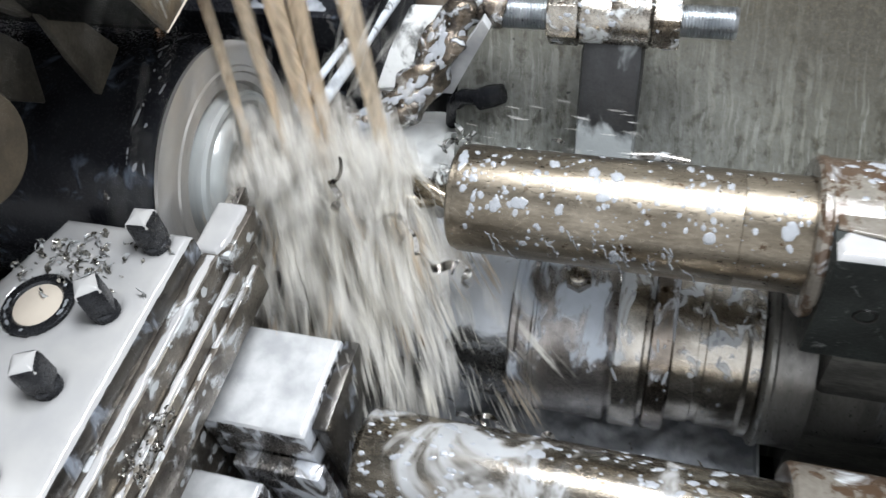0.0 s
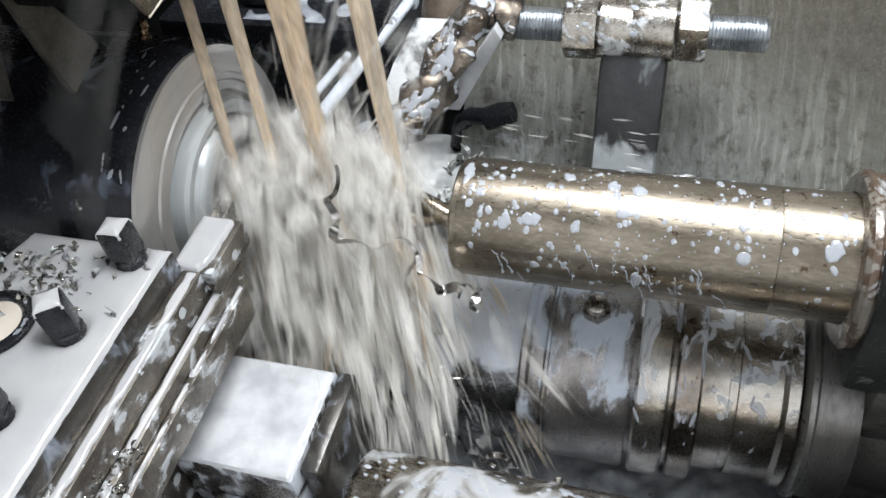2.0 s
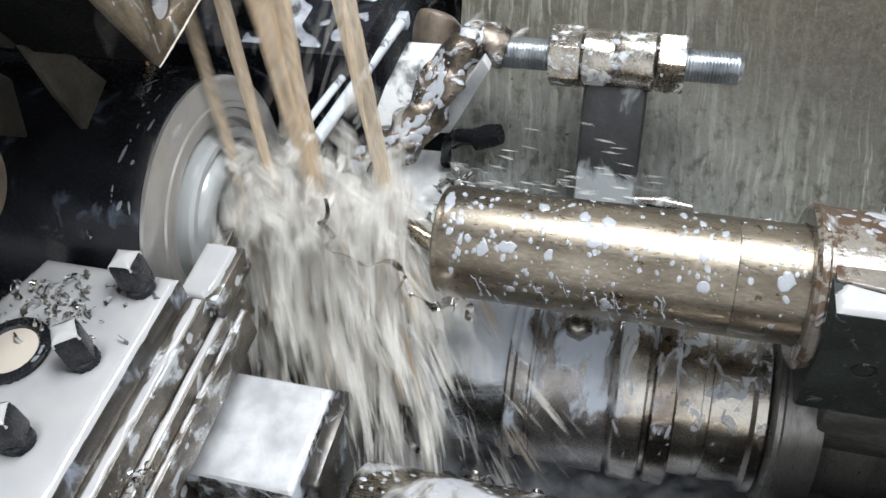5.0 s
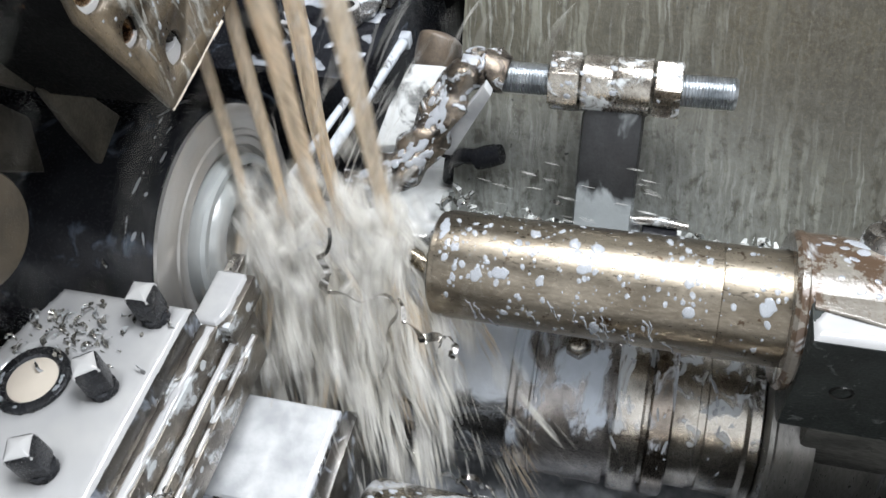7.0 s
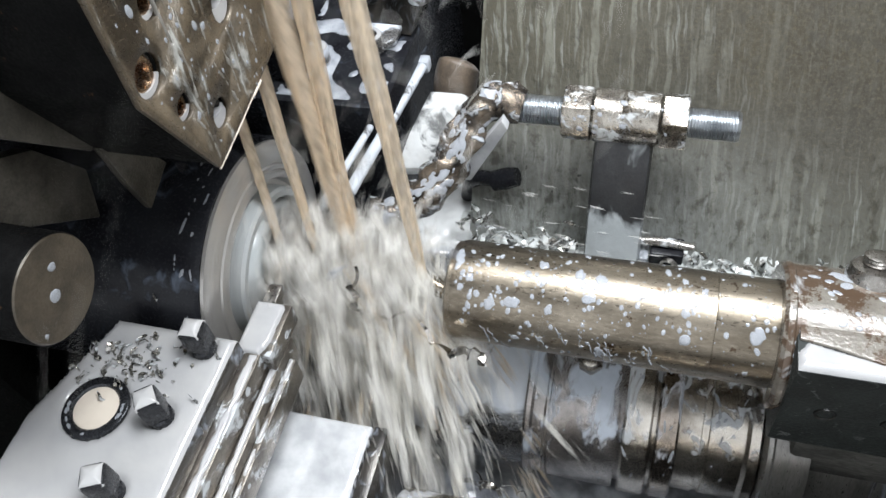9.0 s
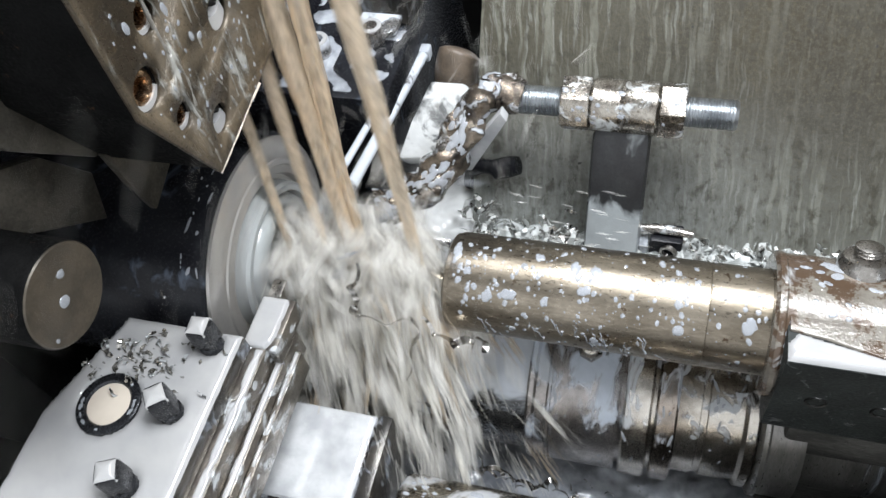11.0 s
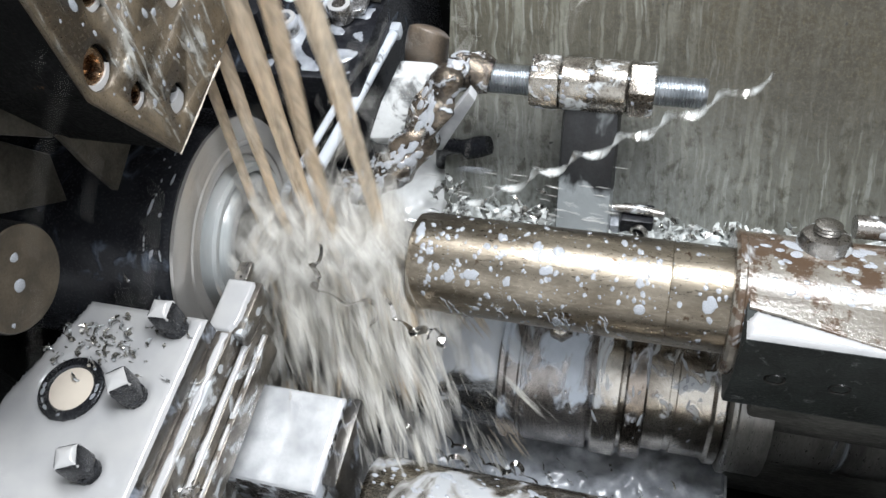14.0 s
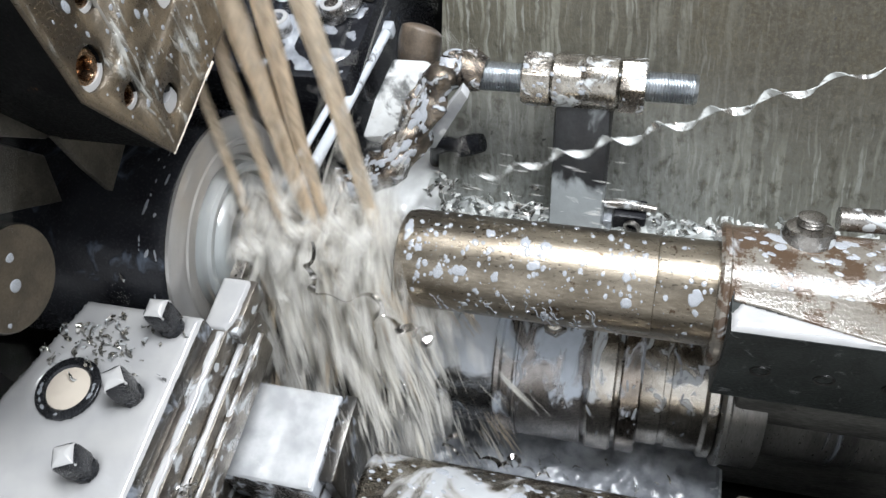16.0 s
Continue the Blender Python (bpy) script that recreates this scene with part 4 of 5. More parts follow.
# ---- banded rear sleeve below and the lower front sleeve ----
CY, CZ = 0.0437, 0.1540
bsn = thing("banded_sleeve", "stepped steel sleeve with clamp bands, streaked with coolant", "sleeve", (0.14, CY, 0.061))
# Shaded undersides are in the materials: coolant cover ends partway down.
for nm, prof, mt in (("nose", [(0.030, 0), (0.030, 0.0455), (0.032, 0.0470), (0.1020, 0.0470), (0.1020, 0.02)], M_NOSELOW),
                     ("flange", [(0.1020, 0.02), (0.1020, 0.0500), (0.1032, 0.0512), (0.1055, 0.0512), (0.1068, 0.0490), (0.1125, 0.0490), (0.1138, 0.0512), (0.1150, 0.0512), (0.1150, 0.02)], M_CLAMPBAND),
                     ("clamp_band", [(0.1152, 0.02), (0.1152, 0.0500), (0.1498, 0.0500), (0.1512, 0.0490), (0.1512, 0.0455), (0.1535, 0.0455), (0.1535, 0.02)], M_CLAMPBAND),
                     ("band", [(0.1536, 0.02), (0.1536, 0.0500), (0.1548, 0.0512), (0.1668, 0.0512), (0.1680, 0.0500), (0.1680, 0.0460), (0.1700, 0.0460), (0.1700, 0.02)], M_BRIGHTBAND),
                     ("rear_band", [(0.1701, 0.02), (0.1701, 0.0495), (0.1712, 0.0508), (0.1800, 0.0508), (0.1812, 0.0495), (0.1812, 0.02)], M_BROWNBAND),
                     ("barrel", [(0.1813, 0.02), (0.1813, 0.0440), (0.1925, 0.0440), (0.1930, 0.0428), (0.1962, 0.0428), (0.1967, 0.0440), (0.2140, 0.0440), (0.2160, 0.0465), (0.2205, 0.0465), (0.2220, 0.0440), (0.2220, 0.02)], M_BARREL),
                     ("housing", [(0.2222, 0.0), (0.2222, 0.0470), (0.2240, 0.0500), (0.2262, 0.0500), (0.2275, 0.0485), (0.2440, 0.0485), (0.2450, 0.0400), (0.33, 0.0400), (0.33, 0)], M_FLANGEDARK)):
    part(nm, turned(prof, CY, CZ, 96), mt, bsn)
rng = random.Random(63)
for x0, x1, r, n_beads in ((0.104, 0.150, 0.0500, 16), (0.155, 0.1665, 0.0511, 12), (0.172, 0.180, 0.0507, 10), (0.198, 0.213, 0.0440, 22)):
    for k in range(n_beads):
        a = radians(rng.uniform(85, 190))
        n = Vector((0, math.cos(a), math.sin(a)))
        bead_part(bsn, Vector((rng.uniform(x0, x1), CY, CZ)) + n * r, n, rng.uniform(0.0003, 0.0011), 0.22, rng.choice((1.0, 1.3, 2.0, 5.0)), Vector((rng.uniform(-0.5, 0.5), -math.sin(a), math.cos(a))))
bolt_m = Matrix.Translation((0.1330, CY - 0.0085, CZ + 0.0490)) @ Matrix.Rotation(radians(10), 4, "X") @ Matrix.Rotation(radians(-90), 4, "Y")
bb = part("band_bolt", prism(hexagon(0, 0, 0.0120, 10), -0.003, 0.0042, 0.0006, m=bolt_m), M_STEEL, bsn, "hexagon band bolt with a milky recess")
part("bolt_end", turned([(0.0042, 0.0052), (0.0075, 0.0048), (0.0085, 0.0034), (0.0085, 0)], 0, 0, 24, m=bolt_m), M_NUT, bb)
part("saddle", box(0.06, 0.30, 0.048, 0.08, 0.061, 0.112, 0.002), M_DARK, bsn)
ls = thing("front_sleeve", "lower ground steel sleeve with white coolant patches", "sleeve", (0.14, -0.0703, 0.061))
part("tube", turned([(0.053, 0), (0.053, 0.0220), (0.0545, 0.0238), (0.056, 0.0245), (0.228, 0.0245), (0.228, 0)], -0.0703, 0.1893, 80), M_LSLEEVE, ls)
part("collar", turned([(0.2282, 0.0), (0.2282, 0.0320), (0.2300, 0.0335), (0.34, 0.0335), (0.34, 0)], -0.0703, 0.1893, 80), M_COLLAR, ls)
part("foot", box(0.232, 0.34, -0.10, -0.04, 0.061, 0.160, 0.002), M_CAST, ls)
bm = bmesh.new()
for k in range(230):
    x = 0.058 + 0.168 * rng.random() ** 1.2
    a = radians(rng.triangular(20, 190, 75))
    n = Vector((0, math.cos(a), math.sin(a)))
    if rng.random() < 0.09:
        bead_part(ls, Vector((x, -0.0703, 0.1893)) + n * 0.02445, n, rng.uniform(0.0010, 0.0024), 0.2, rng.uniform(1, 2.0), Vector((1, rng.uniform(-0.6, 0.6), rng.uniform(-0.4, 0.4))))
        continue
    r = rng.uniform(0.0004, 0.0013)
    bead(bm, Vector((x, -0.0703, 0.1893)) + n * 0.02445, n, r, 0.2, rng.uniform(1, 2.4), Vector((1, rng.uniform(-0.6, 0.6), rng.uniform(-0.4, 0.4))))
ps = part("spatter", bm, M_BEAD, ls, "white coolant patches")
ps["kind"] = "stuff"
# white washed rail on the bed between the sleeves
br = thing("bed_rail", "bed rail between the sleeves, washed with white coolant", "rail", (0.14, -0.02, 0.061))
part("body", box(0.02, 0.236, -0.062, 0.046, 0.061, 0.0980, 0.003), M_BED, br)
part("coolant_film", film(0.022, 0.234, -0.060, 0.045, 0.0981, 0.0046, 90, 0.007, 0.010, 31, None, 0.75), M_BEDMILK, br, "white coolant film")
part("end_block", box(0.205, 0.226, -0.058, -0.022, 0.0985, 0.118, 0.003), M_DARK, br)

# ---- coolant pipe: threaded rod, tee block, nuts, post, bent nozzle ----
RY0, RZ0 = 0.138, 0.2825
cp = thing("coolant_pipe", "coolant pipe on a threaded rod with nuts, tee and black post", "coolant pipe", (0.13, 0.10, 0.172))
prof, x = [(0.070, 0)], 0.070
while x < 0.190:
    prof += [(x, 0.0071), (x + 0.00075, 0.0081)]
    x += 0.0015
part("threaded_rod", turned(prof + [(0.1910, 0.0070), (0.1915, 0)], RY0, RZ0, 28), M_THREAD, cp, "zinc-plated threaded rod")
for x0, x1, a in ((0.1020, 0.1172, 8), (0.1525, 0.1655, 25)):
    part("hex_nut", prism(hexagon(RY0, RZ0, 0.0265, a), x0, x1, 0.0011), M_NUT, cp)
part("tee_block", turned([(0.1174, 0.008), (0.1174, 0.0128), (0.1186, 0.0140), (0.1325, 0.0140), (0.1330, 0.0137), (0.1335, 0.0140), (0.1510, 0.0140), (0.1522, 0.0128), (0.1522, 0.008)], RY0, RZ0, 48), M_NUT, cp)
rng = random.Random(19)
for k in range(60):
    x, a = rng.uniform(0.1025, 0.165), radians(rng.uniform(95, 265))
    n = Vector((0, math.cos(a), math.sin(a)))
    bead_part(cp, Vector((x, RY0, RZ0)) + n * 0.0137, n, rng.uniform(0.0004, 0.0015), 0.35, rng.uniform(1.0, 1.7), (1, rng.uniform(-1, 1), rng.uniform(-1, 1)))
POST = Matrix.Translation((0, RY0, RZ0)) @ Matrix((Vector((1, 0, 0)), Vector((0, 0.8927, -0.4507)), UP)).transposed().to_4x4()
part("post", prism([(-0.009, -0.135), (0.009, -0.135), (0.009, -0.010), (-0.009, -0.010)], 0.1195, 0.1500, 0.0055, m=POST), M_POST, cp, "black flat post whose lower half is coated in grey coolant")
way = bend([(0.0740, 0.139, 0.284), (0.0650, 0.138, 0.288), (0.0580, 0.130, 0.286), (0.0510, 0.117, 0.276), (0.0430, 0.103, 0.264), (0.0320, 0.090, 0.2555), (0.0180, 0.082, 0.2500), (0.0080, 0.078, 0.2490)], 14)
nz = part("bent_nozzle", pipe(way, [0.0096 + 0.0012 * math.sin(i * 0.5) * math.exp(-i / 40) + 0.0007 * noise.noise(Vector((i * 0.22, 4, 0))) for i in range(len(way))], 24, rough=0.55), M_TUBE, cp, "bent nozzle pipe crusted with coolant drops")
part("elbow", pipe([(0.0800, 0.138, 0.2825), (0.073, 0.1385, 0.284), (0.066, 0.1385, 0.2865)], [0.0105, 0.0120, 0.0110], 20, rough=0.3), M_TUBE, nz)
rng = random.Random(8)
for k in range(220):
    i = rng.randrange(2, len(way) - 2)
    d = (way[i + 1] - way[i - 1]).normalized()
    n = (Vector((rng.gauss(0.2, 0.6), rng.gauss(-0.6, 0.5), rng.gauss(0.7, 0.5))))
    n = (n - d * n.dot(d)).normalized()
    if n.z > -0.5:
        bead_part(nz, way[i] + n * 0.0093, n, 0.0005 + 0.0022 * rng.random() ** 2, 0.35, rng.uniform(1, 2.2), d)
# Black disc painted as the dark mouth of the pipe.
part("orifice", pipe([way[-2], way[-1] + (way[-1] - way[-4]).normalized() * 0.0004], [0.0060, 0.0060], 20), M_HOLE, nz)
ck = thing("small_valve", "small dark valve on the rear ledge beside the post", "valve", (0.165, 0.107, 0.172))
part("body", box(0.1555, 0.1735, 0.101, 0.114, 0.172, 0.218, 0.0015), M_BLACK, ck)
part("lever", pipe([(0.1500, 0.108, 0.2195), (0.163, 0.108, 0.2205), (0.1785, 0.107, 0.2195)], [0.0022, 0.0030, 0.0022], 12), M_STEEL, ck)
part("clip", box(0.1500, 0.1550, 0.100, 0.112, 0.172, 0.2135, 0.0008), M_BEAD, ck)
part("ring", turned([(-0.0012, 0.0035), (-0.0012, 0.0050), (0.0012, 0.0050), (0.0012, 0.0035), (-0.0012, 0.0035)], 0, 0, 24, m=Matrix.Translation((0.1665, 0.0995, 0.211)) @ Matrix.Rotation(radians(70), 4, "Z")), M_STEEL, ck)

# ---- rear tooling behind the nozzle ----
rt = thing("rear_tool_block", "rear tool block with coolant-covered faces and clamp screws", "tool block", (0, 0.16, 0.172))
part("white_slab", slab([(0.0010, 0.1293, 0.232), (0.0080, 0.145, 0.249), (0.0189, 0.1618, 0.268), (0.0405, 0.1619, 0.268), (0.0480, 0.1560, 0.256), (0.0400, 0.1434, 0.238), (0.0200, 0.1330, 0.232)], (0.002, 0.008, -0.014), 0.0025), M_SLABMILK, rt, "slab white with coolant")
part("wedge", slab([(0.0735, 0.115, 0.294), (0.0765, 0.115, 0.288), (0.0530, 0.115, 0.2455), (0.0415, 0.115, 0.2455)], (0, 0.006, 0)), M_GREYMILK, rt, "white coolant-covered strip")
part("base_block", box(-0.022, 0.050, 0.102, 0.160, 0.061, 0.190, 0.002), M_BAND, rt)
part("base_film", film(-0.020, 0.048, 0.104, 0.158, 0.1902, 0.0030, 50, 0.006, 0.004, 41, None, 0.6), M_LEAF, rt)
part("rear_body", box(-0.12, 0.000, 0.135, 0.30, 0.172, 0.275, 0.003), M_BLACK, rt)
part("rear_film", film(-0.070, -0.004, 0.140, 0.235, 0.2752, 0.0010, 60, 0.004, 0.005, 43, lambda u, v: 0.010 * noise.noise(Vector((u * 75, v * 75, 3))) - 0.0005), M_BEDMILK, rt)
for x, y, z in ((-0.052, 0.170, 0.276), (-0.022, 0.185, 0.276), (-0.040, 0.215, 0.276), (0.006, 0.205, 0.300)):
    sm = Matrix.Translation((x, y, z)) @ Matrix.Rotation(radians(-90), 4, "Y")
    s = part("cap_screw", turned([(0.0, 0), (0.0, 0.0075), (0.010, 0.0075), (0.011, 0.0068), (0.011, 0.0040), (0.006, 0.0036), (0.006, 0)], 0, 0, 28, m=sm), M_BAND, rt)
    part("coolant_cap", turned([(0.0105, 0.0071), (0.0112, 0.0068), (0.0114, 0.0045), (0.0108, 0.0040)], 0, 0, 28, m=sm), M_MILK, s)
for x0, y0, z0, x1, y1, z1, r in ((0.0020, 0.200, 0.2530, -0.0078, 0.050, 0.2652, 0.0034), (-0.0075, 0.200, 0.2525, -0.0157, 0.050, 0.2700, 0.0022)):
    part("guide_rod", pipe([(x0, y0, z0), ((x0 + x1) / 2, (y0 + y1) / 2, (z0 + z1) / 2), (x1, y1, z1)], [r] * 3, 18), M_NOSE, rt, "rod coated in white coolant")
part("rod_end", box(-0.0110, 0.0062, 0.1985, 0.2065, 0.2480, 0.2570, 0.0016), M_NOSE, rt)
for k, (x, y, z, w, h) in enumerate(((-0.075, 0.150, 0.276, 0.020, 0.030), (-0.098, 0.185, 0.276, 0.024, 0.040))):
    part("clamp_lug", box(x, x + w, y, y + 0.022, z, z + h, 0.003), M_BAND if k else M_BLACK, rt)
rc = thing("rear_clamp", "dark rear clamp with white capped screws behind the jets", "clamp", (-0.02, 0.24, 0.172))
part("body", slab([(-0.045, 0.205, 0.276), (-0.002, 0.200, 0.276), (0.010, 0.235, 0.330), (-0.040, 0.240, 0.335)], (0, 0.03, -0.01)), M_BLKSIDE, rc, "wet black clamp face")
part("cover_plate", slab([(-0.036, 0.190, 0.2775), (-0.024, 0.178, 0.2775), (-0.008, 0.188, 0.2775), (-0.008, 0.203, 0.2775), (-0.034, 0.204, 0.2775)], (0, 0, 0.004), 0.0012), M_NOSE, rc, "small plate white with coolant")
for x, y, z in ((-0.030, 0.212, 0.296), (-0.010, 0.214, 0.300), (-0.020, 0.222, 0.318)):
    sm = Matrix.Translation((x, y, z)) @ Matrix.Rotation(radians(52), 4, "X") @ Matrix.Rotation(radians(-90), 4, "Y")
    part("screw", turned([(-0.004, 0), (-0.004, 0.0062), (0.005, 0.0062), (0.006, 0.0055), (0.006, 0.0034), (0.002, 0.0030), (0.002, 0)], 0, 0, 24, m=sm), M_BOLT, rc)
hose = bend([(0.0250, 0.182, 0.215), (0.0260, 0.184, 0.2400), (0.0275, 0.188, 0.2560), (0.0300, 0.196, 0.2640)], 12)
hp = thing("hose_stub", "brown rounded hose stub behind the nozzle", "hose", (0.025, 0.182, 0.215))
part("hose", pipe(hose, [0.0135 * min(1.0, 0.25 + math.sqrt((len(hose) - 1 - i) / 8)) for i in range(len(hose))], 28), M_HOSE, hp)
part("hose_clip", pipe([hose[14], hose[15], hose[16]], [0.0141, 0.0143, 0.0141], 28), M_BLACK, hp)
kb = thing("stop_pin", "small wet black stop pin beside the rear block", "stop pin", (0.038, 0.150, 0.19))
part("stem", pipe([(0.038, 0.150, 0.190), (0.044, 0.142, 0.215), (0.052, 0.136, 0.2255), (0.064, 0.134, 0.228)], [0.005, 0.005, 0.0048, 0.0045], 14), M_BLACK, kb)
part("cap", pipe([(0.061, 0.134, 0.226), (0.070, 0.134, 0.230), (0.0755, 0.134, 0.232)], [0.0062, 0.0066, 0.0055], 20), M_BLACK, kb)


# ---- swarf ----
def curl(at, way, radius, pitch, loops, rng2, wobble=0.0006):
    w = Vector(way).normalized()
    s = w.orthogonal().normalized()
    t = w.cross(s)
    n = max(8, int(loops * 11))
    return [Vector(at) + w * pitch * loops * k / n + radius * (math.cos(2 * math.pi * loops * k / n) * s + math.sin(2 * math.pi * loops * k / n) * t)
            + Vector([rng2.uniform(-wobble, wobble) for _ in range(3)]) for k in range(n + 1)]


def heap(name, n, place, size, width, material, label, rng2):
    bm = bmesh.new()
    for _ in range(n):
        at, up = place(rng2)
        way = Vector((rng2.uniform(-1, 1), rng2.uniform(-1, 1), rng2.uniform(-0.25, 0.4)))
        own = ribbon(curl(at, way, rng2.uniform(0.3, 1.0) * size, size * 0.8, rng2.uniform(0.35, 1.3), rng2, size * 0.1), width * rng2.uniform(0.6, 1.4), 0.2, 0.0002, rng2.uniform(0, 3))
        join(bm, own)
    return solo(name, bm, material, label, "swarf", kind="stuff")


rng = random.Random(11)
for k in range(26):
    at = Vector((rng.gauss(-0.052, 0.014), rng.gauss(-0.049, 0.009), TOP + 0.0016))
    if clear_of(at.x, at.y) < 0.002:
        continue
    own = ribbon([p - at for p in curl(at, (rng.uniform(-1, 1), rng.uniform(-1, 1), 0.1), rng.uniform(0.0016, 0.0042), 0.0012, rng.uniform(0.15, 0.5), rng, 0.0003)], rng.uniform(0.0011, 0.0024), 0.2, 0.0002, rng.uniform(0, 3))
    solo("chip", own, M_CHIPDULL if k % 2 else M_CHIP, "thin curled steel chip lying in the coolant pool", "chip", "chips on the clamp block").location = at
heap("chip_scatter", 55, lambda g: (Vector((g.gauss(-0.052, 0.012), g.gauss(-0.050, 0.007), TOP + 0.0022)), 0), 0.0030, 0.0018, M_CHIPDULL, "thin curled steel chips lying in the coolant pool", rng)
heap("ledge_chips", 330, lambda g: (Vector((g.uniform(0.055, 0.36), g.uniform(0.080, 0.114), 0.200 + 0.009 * g.random())), 0), 0.0050, 0.0040, M_CHIPGLINT, "heap of bright wet swarf along the rear ledge", rng)
heap("rear_chips", 90, lambda g: (Vector((g.uniform(0.045, 0.115), g.uniform(0.085, 0.118), 0.188 + 0.034 * g.random() ** 2)), 0), 0.0065, 0.0030, M_CHIPGLINT, "tangled grey swarf behind the sleeve", rng)
heap("shank_chips", 70, lambda g: (Vector((g.uniform(-0.013, 0.004), g.uniform(-0.125, -0.095), 0.2665 + 0.004 * g.random())), 0), 0.0016, 0.0009, M_CHIP, "fine bright chips caught beside the tool shanks", rng)
heap("bed_chips", 60, lambda g: (Vector((g.uniform(0.10, 0.21), g.uniform(-0.055, 0.0), 0.101 + 0.003 * g.random())), 0), 0.0045, 0.0010, M_CHIPDULL, "stray dark chips on the bed rail", rng)
# ---- coolant jets ----
JETS = ((-0.0180, 0.029, 0.276, -0.245, 0.450, 0.86, 0.0030), (0.0025, 0.028, 0.284, -0.20, 0.39, 0.90, 0.0036), (0.0180, 0.029, 0.283, -0.20, 0.35, 0.92, 0.0046),
        (0.0228, 0.031, 0.282, -0.12, 0.34, 0.94, 0.0036), (0.0490, 0.030, 0.276, -0.17, 0.32, 0.94, 0.0042))
jets = []
for k, (x, y, z, dx, dy, dz, r) in enumerate(JETS):
    d = Vector((dx, dy, dz)).normalized()
    ob = thing("coolant_jet", "ragged beige jet of coolant falling on the bar", "coolant jet", (x, y, z), "coolant jets")
    line = [Vector((x, y, z)) + d * (0.42 * j / 90 - 0.006) + Vector((0, 0, -0.16 * (0.42 * j / 90) ** 2)) for j in range(91)]
    line = [p + r * 0.14 * Vector((noise.noise(Vector((j * 0.13, k * 9, 1))), noise.noise(Vector((j * 0.13, k * 9, 5))), 0)) for j, p in enumerate(line)]
    rad = [r * (0.60 + (0.040 if k > 1 else 0.026) * j * (1 - j / 170) + 0.06 * noise.noise(Vector((j * 0.16, k * 7, 0)))) for j in range(91)]
    part("stream", pipe(line, [0.82 * q for q in rad], 18, None, 0.10), M_JETPALE if k == 4 else M_JET, ob)
    for f in range(4):
        a0 = f * 1.7 + k
        side = [p + rad[j] * (0.66 + 0.30 * math.sin(j * 0.11 + f)) * Vector((math.cos(a0 + j * 0.05), math.sin(a0 + j * 0.05) * 0.8, 0)) for j, p in enumerate(line)]
        part("filament", pipe(side, [rad[j] * max(0.03, 0.20 + 0.22 * noise.noise(Vector((j * 0.10, f * 5, k)))) for j in range(91)], 8, None, 0.1), M_JETPALE if k == 4 else M_JET, ob)
    jets.append(ob)
head = thing("jet_manifold", "steel coolant manifold above the spindle", "manifold", (-0.06, 0.19, 0.70))
part("tube", box(-0.15, 0.02, 0.155, 0.235, 0.64, 0.70, 0.004), M_GUARD, head)


# ---- splash: strands thrown down and outwards from the cut ----
def fall(g):
    """A place and a way on one strand's path."""
    x = g.uniform(-0.022, 0.056)
    p = Vector((x, AXIS_Y + g.uniform(-0.022, 0.010), AXIS_Z + g.uniform(-0.015, 0.022)))
    v = Vector((g.gauss(0.12 + (x - 0.01) * 4.5, 0.20), g.gauss(-0.42, 0.26), g.uniform(-0.75, 0.10)))
    s = g.random() * 0.138
    way = v + Vector((0, 0, -10.0 * s))
    return p + v * s + Vector((0, 0, -5.0 * s * s)), way, s


rng = random.Random(23)
splashes = []  # (object, way in which it falls)
clumps = []
for k in range(330):  # clumps: drops torn from one sheet
    p, w, s = fall(rng)
    if p.z > 0.095:
        clumps.append((w.normalized().x + 0.25 * w.normalized().y, p, w, s))
clumps.sort(key=lambda c: c[0])
SECTORS = 15
for k in range(SECTORS):
    mine = clumps[len(clumps) * k // SECTORS:len(clumps) * (k + 1) // SECTORS]
    drift = sum((c[2].normalized() for c in mine), Vector()).normalized()
    bm = bmesh.new()
    for _, p, w, s in mine:
        across = Vector((1, rng.uniform(-0.6, 0.6), 0)).normalized()
        wide, long = rng.uniform(0.001, 0.006), rng.uniform(0.005, 0.013)
        for j in range(rng.randrange(5, 12)):
            q = p + across * rng.gauss(0, wide * 0.6) + w.normalized() * rng.uniform(-0.8, 0.8) * long
            strand(bm, q, w + Vector((rng.gauss(0, 0.08), rng.gauss(0, 0.08), 0)), long * rng.uniform(0.25, 0.9), rng.uniform(0.0004, 0.0014 if s < 0.08 else 0.0009))
        for j in range(5):  # loose drops
            q = p + Vector((rng.gauss(0, 0.008), rng.gauss(0, 0.008), rng.gauss(0, 0.010)))
            strand(bm, q, w, rng.uniform(0.002, 0.006), rng.uniform(0.0003, 0.0008))
    ob = solo("splash", bm, M_CREAMSPLASH if k % 4 == 1 else M_SPLASH, "falling strands of splashing milky coolant under the bar", "splash", "splash", "stuff")
    splashes.append((ob, drift))


def lump(bm, p, way, ra, rl, flat, rugged):
    """A torn lump of fluid drawn out along way."""
    own = bmesh.new()
    bmesh.ops.create_icosphere(own, subdivisions=2, radius=1.0)
    w = Vector(way).normalized()
    a = w.orthogonal().normalized()
    for v in own.verts:
        d = v.co.copy()
        n = 1 + rugged * noise.noise(Vector((d.x * 2.2, d.y * 2.2, d.z * 1.3)) + p * 300)
        v.co = p + (a * d.x + w.cross(a) * d.y * flat) * ra * n * (1 - 0.35 * d.z) + w * d.z * rl
    join(bm, own)


